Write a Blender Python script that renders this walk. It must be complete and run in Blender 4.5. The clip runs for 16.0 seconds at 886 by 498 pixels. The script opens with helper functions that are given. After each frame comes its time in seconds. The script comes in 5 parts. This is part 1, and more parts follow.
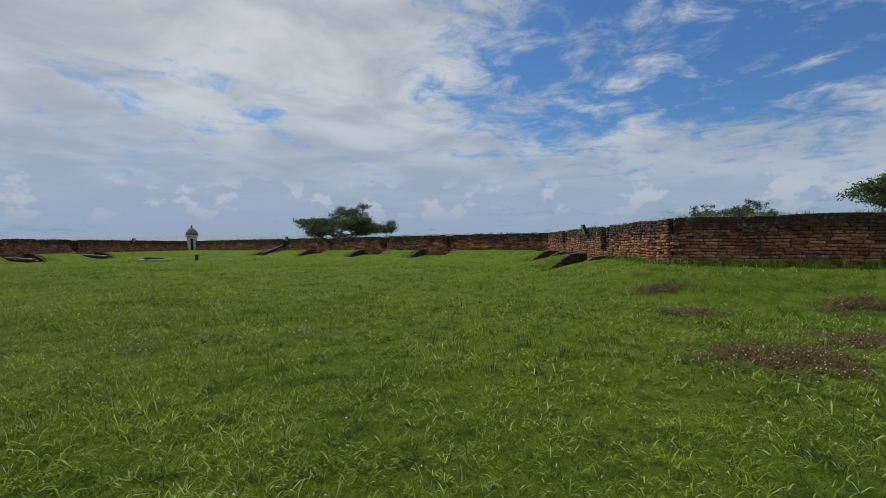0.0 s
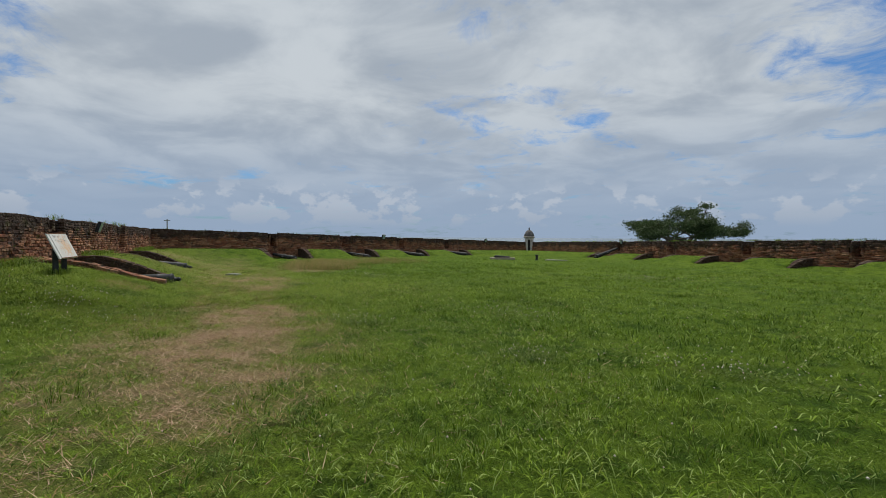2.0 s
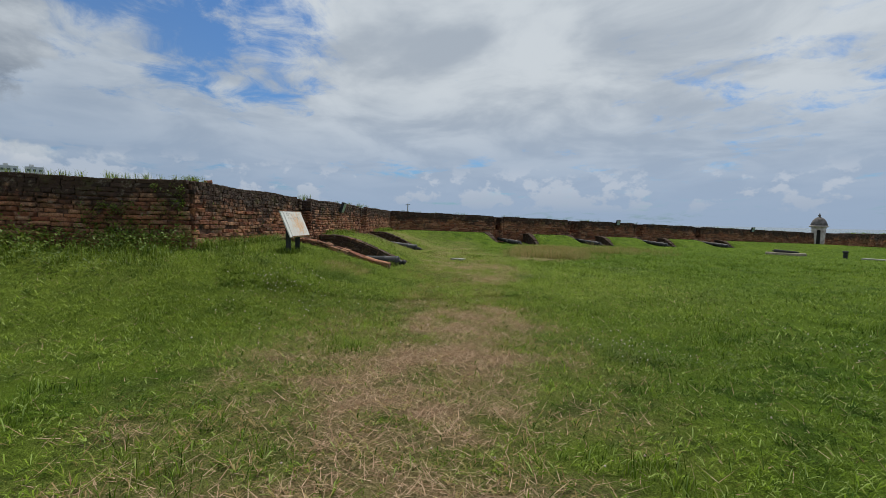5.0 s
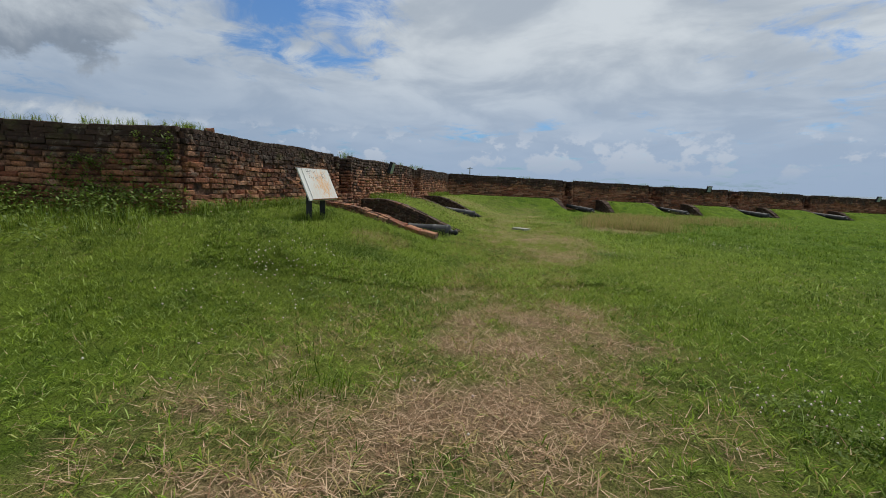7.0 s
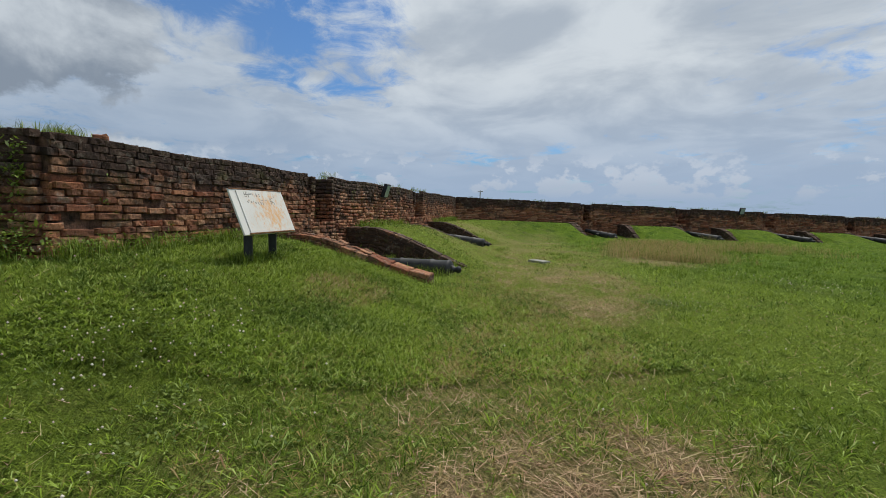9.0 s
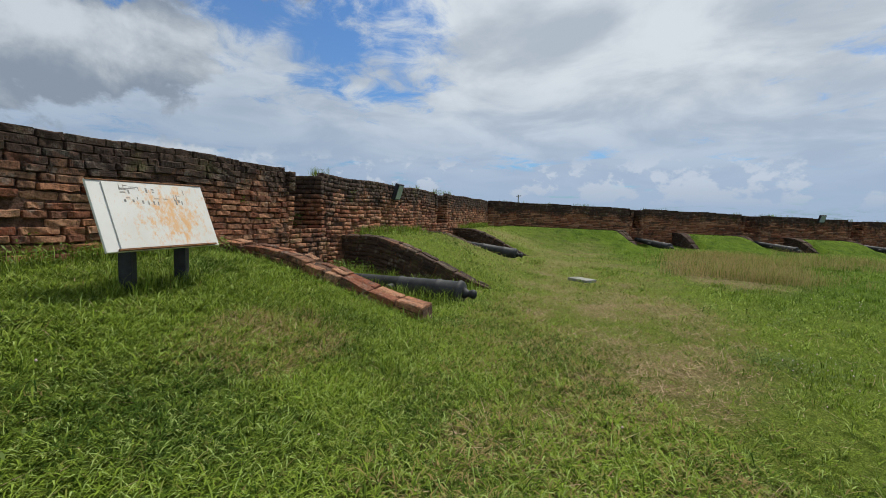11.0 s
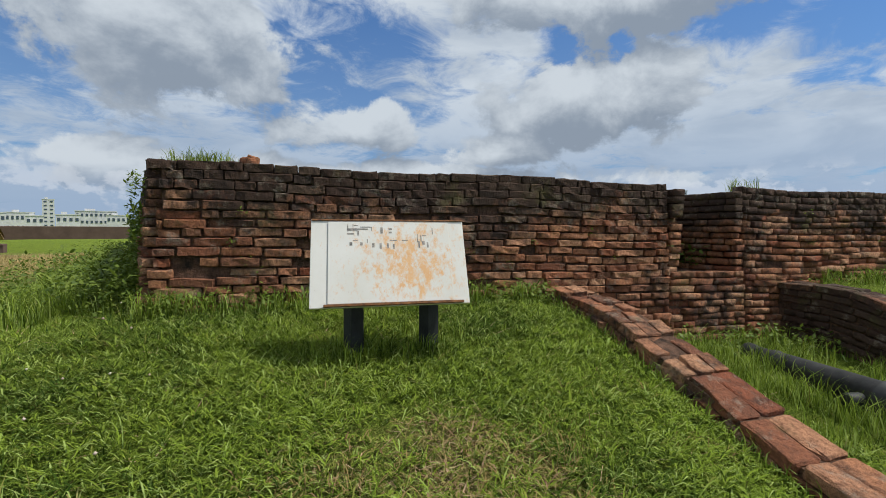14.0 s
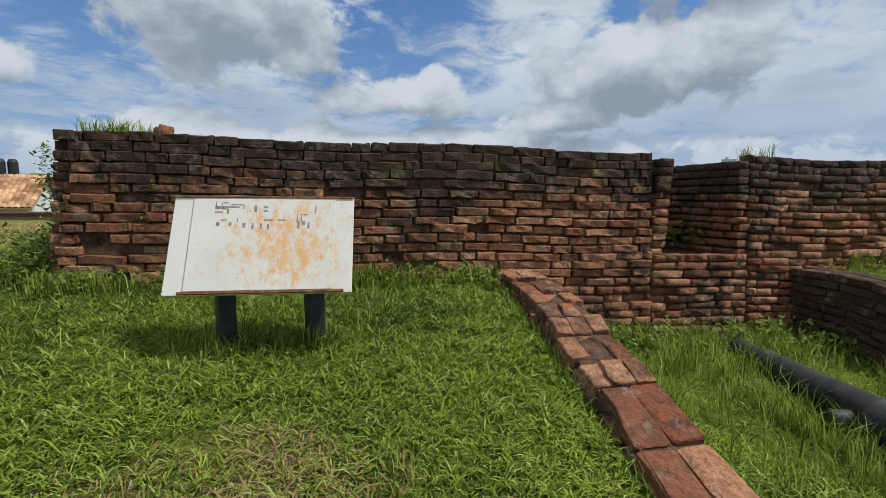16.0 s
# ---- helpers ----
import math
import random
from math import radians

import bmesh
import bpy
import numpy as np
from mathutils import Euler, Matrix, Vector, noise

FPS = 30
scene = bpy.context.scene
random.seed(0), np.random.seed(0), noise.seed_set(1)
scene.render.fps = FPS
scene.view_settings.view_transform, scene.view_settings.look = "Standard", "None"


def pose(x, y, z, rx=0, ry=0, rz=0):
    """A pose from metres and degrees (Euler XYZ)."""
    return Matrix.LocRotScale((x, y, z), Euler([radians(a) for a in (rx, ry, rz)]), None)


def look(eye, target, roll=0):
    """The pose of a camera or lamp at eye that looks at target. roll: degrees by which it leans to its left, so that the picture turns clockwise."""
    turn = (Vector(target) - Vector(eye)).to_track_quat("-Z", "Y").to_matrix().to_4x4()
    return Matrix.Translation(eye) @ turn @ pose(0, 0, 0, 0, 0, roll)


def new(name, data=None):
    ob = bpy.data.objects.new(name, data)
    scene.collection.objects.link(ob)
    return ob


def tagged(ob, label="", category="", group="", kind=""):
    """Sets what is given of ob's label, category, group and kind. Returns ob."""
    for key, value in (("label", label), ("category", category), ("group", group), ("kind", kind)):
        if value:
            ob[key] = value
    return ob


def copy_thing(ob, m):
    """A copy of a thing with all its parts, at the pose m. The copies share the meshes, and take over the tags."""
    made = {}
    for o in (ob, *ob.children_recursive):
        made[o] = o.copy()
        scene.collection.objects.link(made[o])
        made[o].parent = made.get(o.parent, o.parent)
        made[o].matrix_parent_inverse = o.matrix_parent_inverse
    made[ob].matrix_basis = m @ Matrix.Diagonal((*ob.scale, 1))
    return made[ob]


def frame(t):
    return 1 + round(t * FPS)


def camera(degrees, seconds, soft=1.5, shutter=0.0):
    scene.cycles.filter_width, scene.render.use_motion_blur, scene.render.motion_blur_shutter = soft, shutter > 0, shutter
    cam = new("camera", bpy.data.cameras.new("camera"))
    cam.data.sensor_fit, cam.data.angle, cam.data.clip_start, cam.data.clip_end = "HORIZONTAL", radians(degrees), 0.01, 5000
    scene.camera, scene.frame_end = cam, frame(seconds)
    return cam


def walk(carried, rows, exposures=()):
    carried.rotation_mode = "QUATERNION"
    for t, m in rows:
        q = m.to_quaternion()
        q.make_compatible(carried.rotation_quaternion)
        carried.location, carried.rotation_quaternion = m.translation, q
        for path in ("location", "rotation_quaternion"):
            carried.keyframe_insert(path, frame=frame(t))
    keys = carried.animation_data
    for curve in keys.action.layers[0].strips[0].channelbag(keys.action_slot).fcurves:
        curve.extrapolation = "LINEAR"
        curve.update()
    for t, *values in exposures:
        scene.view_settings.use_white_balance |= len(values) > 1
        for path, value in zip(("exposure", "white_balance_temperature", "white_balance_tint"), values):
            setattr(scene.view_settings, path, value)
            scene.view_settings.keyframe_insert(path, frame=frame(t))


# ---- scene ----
cam = camera(87.9, 16.0, 0.8)
METRES, EYE, TILT, LEAN, TURN = 16.0, 1.5, 0.0, 0.0, 0.0
ROWS = [
    (0.0, 0.0, 0.0, 0.0, -0.02, -2.04, 0.45),
    (0.5, -0.0241, 0.0153, -0.0023, 17.59, -2.2, 1.35),
    (1.0, -0.0498, 0.0313, -0.0012, 26.79, -1.97, 1.42),
    (1.5, -0.0736, 0.0514, -0.0014, 33.5, -1.35, 0.44),
    (2.0, -0.1014, 0.0693, -0.0036, 38.43, -1.59, -0.2),
    (2.5, -0.128, 0.0883, -0.0057, 44.11, -1.97, -1.05),
    (3.0, -0.156, 0.108, -0.0068, 48.92, -2.59, -2.17),
    (3.5, -0.1881, 0.125, -0.0055, 51.03, -3.29, -1.62),
    (4.0, -0.2183, 0.1411, -0.0069, 55.52, -3.77, -1.17),
    (4.5, -0.2474, 0.153, -0.0087, 60.57, -3.74, -0.8),
    (5.0, -0.2734, 0.1683, -0.0095, 65.46, -3.67, -1.09),
    (7.5, -0.4333, 0.2487, -0.0151, 74.26, -7.86, -1.45),
    (8.0, -0.4671, 0.2633, -0.0132, 74.88, -6.5, -1.43),
    (8.5, -0.5048, 0.2744, -0.0125, 74.52, -5.73, -1.11),
    (9.0, -0.5409, 0.2911, -0.0128, 74.78, -5.25, -1.08),
    (11.5, -0.7046, 0.3696, -0.0133, 82.91, -5.08, -1.69),
    (12.0, -0.7366, 0.3823, -0.0142, 88.27, -5.35, -1.74),
    (12.5, -0.7652, 0.3935, -0.0136, 99.13, -4.78, -1.16),
    (13.0, -0.7875, 0.3977, -0.0102, 113.49, -4.15, -0.97),
    (13.5, -0.8072, 0.3979, -0.0065, 126.29, -2.81, -0.71),
    (14.0, -0.8248, 0.4025, -0.005, 134.99, -2.64, -0.25),
    (14.5, -0.842, 0.4092, -0.0031, 140.04, -3.53, -0.24),
    (15.0, -0.8569, 0.4091, -0.0029, 143.82, -3.68, -0.16),
    (15.5, -0.8734, 0.4114, -0.0012, 145.28, -4.24, -0.07),
    (16.0, -0.8918, 0.4259, -0.0012, 141.14, -6.46, -0.5),
]
walk(cam, [(t, pose(0, 0, EYE, TILT, LEAN, TURN) @ pose(METRES * x, METRES * y, METRES * z, 90 + pitch, roll, yaw)) for t, x, y, z, yaw, pitch, roll in ROWS],
     exposures=[(0.0, -0.16), (2.5, -0.18), (5.0, -0.11), (9.0, 0.0), (12.5, 0.14), (16.0, 0.16)])

# ---- world, sun ----
SUN_EL, SUN_AZ = 60.0, 318.0   # degrees above the horizon, and round from +y clockwise
world = bpy.data.worlds.new("sky")
scene.world = world
world.use_nodes = True


def build_sky():
    nt = world.node_tree
    N, L = nt.nodes, nt.links
    N.clear()
    out = N.new("ShaderNodeOutputWorld")
    back = N.new("ShaderNodeBackground")
    L.new(back.outputs[0], out.inputs[0])
    sky = N.new("ShaderNodeTexSky")
    sky.sky_type = "NISHITA"
    sky.sun_disc = False
    sky.sun_elevation, sky.sun_rotation = radians(SUN_EL), radians(SUN_AZ)
    sky.altitude, sky.dust_density, sky.ozone_density = 10.0, 1.2, 3.0

    def math_node(op, a, b=None, c=None):
        n = N.new("ShaderNodeMath")
        n.operation = op
        for i, v in enumerate((a, b, c)):
            if v is None:
                continue
            if isinstance(v, (int, float)):
                n.inputs[i].default_value = v
            else:
                L.new(v, n.inputs[i])
        return n.outputs[0]

    def ramp(v, a, b, lo=0.0, hi=1.0):
        n = N.new("ShaderNodeMapRange")
        n.interpolation_type = "SMOOTHSTEP"
        L.new(v, n.inputs[0])
        for i, w in enumerate((a, b, lo, hi)):
            n.inputs[i + 1].default_value = w
        return n.outputs[0]

    def mix(f, a, b):
        n = N.new("ShaderNodeMix")
        n.data_type = "RGBA"
        if isinstance(f, (int, float)):
            n.inputs[0].default_value = f
        else:
            L.new(f, n.inputs[0])
        for i, v in ((6, a), (7, b)):
            if isinstance(v, tuple):
                n.inputs[i].default_value = (*v, 1)
            else:
                L.new(v, n.inputs[i])
        return n.outputs[2]

    def noise_tex(vec, scale, detail, rough, dist=0.0):
        n = N.new("ShaderNodeTexNoise")
        L.new(vec, n.inputs["Vector"])
        n.inputs["Scale"].default_value, n.inputs["Detail"].default_value = scale, detail
        n.inputs["Roughness"].default_value, n.inputs["Distortion"].default_value = rough, dist
        return n.outputs[0]

    tc = N.new("ShaderNodeTexCoord")
    sep = N.new("ShaderNodeSeparateXYZ")
    L.new(tc.outputs["Generated"], sep.inputs[0])
    x, y, z = sep.outputs
    zz = math_node("MAXIMUM", z, 0.0)
    den = math_node("ADD", zz, 0.16)
    com = N.new("ShaderNodeCombineXYZ")
    L.new(math_node("DIVIDE", x, den), com.inputs[0])
    L.new(math_node("DIVIDE", y, den), com.inputs[1])
    sheet = com.outputs[0]

    # soft clear openings in the high cloud sheet, each at its own bearing and height
    def opening(bearing, height, radius):
        b, e = radians(bearing), radians(height)
        d = N.new("ShaderNodeVectorMath")
        d.operation = "DOT_PRODUCT"
        L.new(tc.outputs["Generated"], d.inputs[0])
        d.inputs[1].default_value = (-math.sin(b) * math.cos(e), math.cos(b) * math.cos(e), math.sin(e))
        return ramp(d.outputs["Value"], math.cos(radians(radius)), 1.0)

    def opening_dot(bearing):
        d = N.new("ShaderNodeVectorMath")
        d.operation = "DOT_PRODUCT"
        L.new(tc.outputs["Generated"], d.inputs[0])
        d.inputs[1].default_value = (-math.sin(radians(bearing)), math.cos(radians(bearing)), 0)
        return d.outputs["Value"]

    gaps = None
    for bearing, height, radius in OPENINGS:
        g = opening(bearing, height, radius)
        gaps = g if gaps is None else math_node("MAXIMUM", gaps, g)

    def scaled(sx, sy, sz, shift=0.0):
        c3 = N.new("ShaderNodeCombineXYZ")
        L.new(math_node("MULTIPLY", x, sx), c3.inputs[0])
        L.new(math_node("MULTIPLY", y, sy), c3.inputs[1])
        L.new(math_node("MULTIPLY_ADD", z, sz, shift), c3.inputs[2])
        return c3.outputs[0]

    # high sheet: broad, streaked, with ripples
    n1 = noise_tex(sheet, 0.8, 8, 0.55, 0.8)
    n2 = noise_tex(sheet, 4.0, 8, 0.66, 0.5)
    dens = math_node("ADD", math_node("MULTIPLY", n1, 0.56), math_node("MULTIPLY", n2, 0.44))
    dens = math_node("SUBTRACT", dens, math_node("MULTIPLY", gaps, 0.145))
    cover = ramp(dens, 0.32, 0.47)
    shade = noise_tex(sheet, 1.5, 6, 0.55, 0.4)
    greys = mix(ramp(shade, 0.36, 0.64), (0.405, 0.465, 0.54), (0.63, 0.685, 0.735))
    hz = mix(ramp(z, 0.0, 0.30), (0.33, 0.43, 0.58), greys)
    tint = N.new("ShaderNodeVectorMath")
    tint.operation = "MULTIPLY"
    L.new(sky.outputs[0], tint.inputs[0])
    tint.inputs[1].default_value = (0.044, 0.074, 0.104)
    c = mix(cover, tint.outputs[0], hz)
    # heaped clouds over the land, flat and grey below, white on their crowns
    ahead, aside = opening_dot(140), opening_dot(230)
    azim = math_node("MULTIPLY", math_node("ARCTAN2", aside, ahead), 57.2958)
    lift = math_node("MULTIPLY", math_node("ARCSINE", z), 57.2958)
    billow = noise_tex(scaled(1, 1, 1.4), 5.5, 10, 0.62, 0.2)
    billow_up = noise_tex(scaled(1, 1, 1.4, 0.06), 5.5, 6, 0.55, 0.2)

    def heap_field(rise, wobble):
        best = None
        for bearing, height, wide, high in HEAPS:
            dx = math_node("MULTIPLY_ADD", azim, 1.0 / wide, (140 - bearing) / wide)
            dy = math_node("MULTIPLY_ADD", lift, 1.0 / high, (rise - height) / high)
            dy = math_node("MAXIMUM", dy, math_node("MULTIPLY", dy, -1.5))
            d = math_node("SUBTRACT", 1.0, math_node("SQRT", math_node("ADD", math_node("MULTIPLY", dx, dx), math_node("MULTIPLY", dy, dy))))
            best = d if best is None else math_node("MAXIMUM", best, d)
        return math_node("ADD", best, math_node("MULTIPLY_ADD", wobble, 3.0, -1.42))

    field = heap_field(0.0, billow)
    field_up = heap_field(3.0, billow_up)
    land = ramp(opening_dot(150), 0.25, 0.75)
    far_land = math_node("MULTIPLY", land, ramp(z, 0.55, 0.05))
    c = mix(math_node("MULTIPLY", far_land, 0.46), c, (0.24, 0.33, 0.46))
    body = mix(ramp(math_node("SUBTRACT", field_up, math_node("MULTIPLY", field, 0.85)), -0.75, 0.55), (0.54, 0.595, 0.65), (0.235, 0.285, 0.355))
    heap_cover = math_node("MULTIPLY", ramp(field, -0.02, 0.30), ramp(z, 0.03, 0.12))
    c = mix(heap_cover, c, body)
    # small bright heads low over the horizon
    n3 = noise_tex(scaled(1, 1, 1.5), 12.0, 8, 0.55, 0.1)
    low = math_node("MULTIPLY", ramp(z, 0.015, 0.04), ramp(z, 0.13, 0.05))
    puff = math_node("MULTIPLY", ramp(n3, 0.50, 0.56), low)
    c = mix(math_node("MULTIPLY", puff, 0.55), c, mix(ramp(z, 0.03, 0.11), (0.45, 0.51, 0.60), (0.80, 0.82, 0.85)))
    ground_side = ramp(z, -0.02, 0.0)
    c = mix(ground_side, (0.20, 0.25, 0.30), c)
    L.new(c, back.inputs[0])
    back.inputs[1].default_value = 1.0


# heaped clouds: bearing, height, half width and half height, in degrees
HEAPS = [(168, 18, 15, 9), (117, 14, 15, 6.5), (146, 11.5, 8, 4), (187, 11, 6, 4), (112, 25, 20, 6), (128, 9, 7, 2.5), (172, 6.5, 9, 2.2), (150, 5.5, 40, 2.6)]
OPENINGS = [(183, 14, 13), (-12, 24, 20), (-34, 20, 18), (88, 21, 14), (102, 26, 10), (146, 17, 15), (184, 26, 12), (118, 17, 8), (-160, 40, 25)]
build_sky()
sun_data = bpy.data.lights.new("sun", "SUN")
sun_data.energy, sun_data.angle, sun_data.color = 3.7, radians(6), (1.0, 0.965, 0.88)
sun = new("sun", sun_data)
_az, _el = radians(SUN_AZ), radians(SUN_EL)
sun.matrix_world = look((20 * math.sin(_az) * math.cos(_el), 20 * math.cos(_az) * math.cos(_el), 20 * math.sin(_el)), (0, 0, 0))


# ---- materials ----
class Mat:
    """A principled material with small node helpers."""

    def __init__(self, name, rough=0.8, metal=0.0, spec=0.3):
        self.m = bpy.data.materials.new(name)
        self.m.use_nodes = True
        self.nt = self.m.node_tree
        self.N, self.L = self.nt.nodes, self.nt.links
        self.b = self.N["Principled BSDF"]
        self.b.inputs["Roughness"].default_value = rough
        self.b.inputs["Metallic"].default_value = metal
        self.b.inputs["Specular IOR Level"].default_value = spec
        self.tc = self.N.new("ShaderNodeTexCoord")
        self.geo = self.N.new("ShaderNodeNewGeometry")

    def put(self, v, sock):
        if isinstance(v, tuple):
            sock.default_value = (*v, 1) if len(v) == 3 else v
        elif isinstance(v, (int, float)):
            sock.default_value = v
        else:
            self.L.new(v, sock)

    def pos(self, sx=1, sy=1, sz=1):
        n = self.N.new("ShaderNodeMapping")
        self.L.new(self.geo.outputs["Position"], n.inputs[0])
        n.inputs["Scale"].default_value = (sx, sy, sz)
        return n.outputs[0]

    def noise(self, scale, detail=4, rough=0.55, vec=None, dist=0.0):
        n = self.N.new("ShaderNodeTexNoise")
        self.L.new(vec if vec is not None else self.geo.outputs["Position"], n.inputs["Vector"])
        n.inputs["Scale"].default_value, n.inputs["Detail"].default_value = scale, detail
        n.inputs["Roughness"].default_value, n.inputs["Distortion"].default_value = rough, dist
        return n.outputs[0]

    def ramp(self, v, a, b, lo=0.0, hi=1.0):
        n = self.N.new("ShaderNodeMapRange")
        self.put(v, n.inputs[0])
        for i, w in enumerate((a, b, lo, hi)):
            n.inputs[i + 1].default_value = w
        return n.outputs[0]

    def math(self, op, a, b=0.0):
        n = self.N.new("ShaderNodeMath")
        n.operation = op
        self.put(a, n.inputs[0])
        self.put(b, n.inputs[1])
        return n.outputs[0]

    def mix(self, f, a, b, mode="MIX"):
        n = self.N.new("ShaderNodeMix")
        n.data_type, n.blend_type = "RGBA", mode
        self.put(f, n.inputs[0])
        self.put(a, n.inputs[6])
        self.put(b, n.inputs[7])
        return n.outputs[2]

    def attr(self, name, kind="GEOMETRY"):
        n = self.N.new("ShaderNodeAttribute")
        n.attribute_name, n.attribute_type = name, kind
        return n.outputs["Fac"]

    def island(self):
        return self.geo.outputs["Random Per Island"]

    def object_random(self):
        return self.N.new("ShaderNodeObjectInfo").outputs["Random"]

    def color(self, v):
        self.put(v, self.b.inputs["Base Color"])
        return self

    def rough(self, v):
        self.put(v, self.b.inputs["Roughness"])
        return self

    def bump(self, v, strength=0.4, dist=0.01):
        n = self.N.new("ShaderNodeBump")
        n.inputs["Strength"].default_value, n.inputs["Distance"].default_value = strength, dist
        self.L.new(v, n.inputs["Height"])
        self.L.new(n.outputs[0], self.b.inputs["Normal"])
        return self


def brick_material(name, joined):
    k = Mat(name, 0.92, 0, 0.2)
    r = k.island() if joined else k.object_random()
    wn = k.N.new("ShaderNodeTexWhiteNoise")
    wn.noise_dimensions = "1D"
    k.L.new(r, wn.inputs["W"])
    r2 = wn.outputs["Value"]
    base = k.mix(k.ramp(r, 0, 1), (0.275, 0.090, 0.046), (0.500, 0.228, 0.118))
    base = k.mix(k.ramp(r2, 0.58, 1.0), base, (0.56, 0.31, 0.18))
    base = k.mix(k.ramp(r2, 0.30, 0.0, 0, 0.7), base, (0.085, 0.048, 0.036))
    fine = k.noise(34, 6, 0.65)
    base = k.mix(k.ramp(fine, 0.40, 0.78), base, (0.13, 0.055, 0.035))
    # black lichen and soot: broad, with a ragged edge, denser along the top courses
    big = k.noise(1.3, 7, 0.68)
    fleck = k.noise(9, 6, 0.7)
    top = k.attr("top", "GEOMETRY" if joined else "OBJECT")
    dark = k.math("ADD", k.math("MULTIPLY", big, 0.80), k.math("ADD", k.math("MULTIPLY", fleck, 0.46), k.math("MULTIPLY", top, 0.31)))
    base = k.mix(k.ramp(dark, 0.64, 0.80, 0, 0.88), base, (0.030, 0.026, 0.023))
    pale = k.noise(5.5, 7, 0.72)
    base = k.mix(k.ramp(pale, 0.55, 0.68, 0, 0.6), base, (0.33, 0.28, 0.22))
    moss = k.noise(2.1, 6, 0.7)
    base = k.mix(k.ramp(moss, 0.57, 0.70, 0, 0.6), base, (0.105, 0.100, 0.034))
    k.color(base)
    k.bump(k.math("ADD", k.noise(60, 6, 0.7), k.math("MULTIPLY", k.noise(14, 5, 0.6), 1.8)), 1.0, 0.022)
    return k.m


def grass_material(name, ground):
    k = Mat(name, 0.95, 0, 0.06)
    dry, weed = k.attr("dry"), k.attr("weed")
    big, mid = k.noise(0.16, 5, 0.6), k.noise(1.1, 5, 0.65)
    worn = k.attr("worn")
    tone = k.attr("tone")
    green = k.mix(k.ramp(big, 0.35, 0.66), (0.105, 0.195, 0.014), (0.190, 0.285, 0.022))
    green = k.mix(k.ramp(mid, 0.40, 0.72, 0, 0.8), green, (0.205, 0.300, 0.030))
    green = k.mix(k.ramp(k.noise(2.3, 5, 0.65), 0.48, 0.64, 0, 0.75), green, (0.045, 0.105, 0.010))
    green = k.mix(k.math("MULTIPLY", worn, 0.7), green, (0.275, 0.355, 0.050))
    if ground:
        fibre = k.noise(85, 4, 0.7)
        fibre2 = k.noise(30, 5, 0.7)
        # shade between the blades, painted into the turf as near-black green flecks
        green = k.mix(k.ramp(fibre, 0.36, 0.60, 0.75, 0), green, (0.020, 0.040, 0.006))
        straw = k.mix(k.ramp(fibre, 0.35, 0.65), (0.16, 0.10, 0.055), (0.46, 0.33, 0.20))
        col = k.mix(dry, green, straw)
        col = k.mix(k.math("MULTIPLY", weed, 0.28), col, (0.040, 0.035, 0.016))
        # coarser flecks of the same painted shade, over grass and straw alike
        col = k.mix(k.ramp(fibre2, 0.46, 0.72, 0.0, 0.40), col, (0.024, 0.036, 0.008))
        k.bump(k.math("ADD", k.math("MULTIPLY", fibre, 0.6), k.math("ADD", fibre2, k.math("MULTIPLY", k.noise(4, 4, 0.6), 2.0))), 1.0, 0.06)
    else:
        r = k.island()
        green = k.mix(k.ramp(tone, 0.45, 0.0, 0, 0.75), green, (0.030, 0.075, 0.014))
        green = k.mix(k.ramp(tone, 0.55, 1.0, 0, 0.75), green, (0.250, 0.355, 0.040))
        green = k.mix(k.ramp(r, 0, 0.55, 0.9, 0), green, (0.018, 0.045, 0.007))
        green = k.mix(k.ramp(r, 0.76, 0.95, 0, 0.85), green, (0.38, 0.48, 0.15))
        wn = k.N.new("ShaderNodeTexWhiteNoise")
        wn.noise_dimensions = "1D"
        k.L.new(r, wn.inputs["W"])
        r2 = wn.outputs["Value"]
        straw = k.mix(r2, (0.30, 0.215, 0.085), (0.60, 0.485, 0.24))
        straw = k.mix(k.ramp(tone, 0.96, 0.99), straw, k.mix(r2, (0.26, 0.150, 0.085), (0.72, 0.53, 0.36)))
        col = k.mix(k.ramp(k.math("SUBTRACT", dry, r2), -0.06, 0.10), green, straw)
        col = k.mix(k.ramp(k.math("ADD", weed, k.math("MULTIPLY", r, 0.5)), 0.6, 0.95, 0, 0.8), col, k.mix(r, (0.09, 0.035, 0.022), (0.05, 0.085, 0.018)))
        k.b.inputs["Subsurface Weight"].default_value = 0.0
    k.color(col)
    if not ground:
        tr = k.N.new("ShaderNodeBsdfTranslucent")
        k.L.new(col, tr.inputs[0])
        ms = k.N.new("ShaderNodeMixShader")
        ms.inputs[0].default_value = 0.30
        k.L.new(k.b.outputs[0], ms.inputs[1])
        k.L.new(tr.outputs[0], ms.inputs[2])
        k.L.new(ms.outputs[0], k.N["Material Output"].inputs[0])
    return k.m


def simple(name, a, b, scale=8.0, rough=0.85, metal=0.0, bump=0.3, dist=0.01, spec=0.3):
    k = Mat(name, rough, metal, spec)
    k.color(k.mix(k.ramp(k.noise(scale, 6, 0.65), 0.3, 0.7), a, b))
    k.bump(k.noise(scale * 5, 5, 0.65), bump, dist)
    return k.m


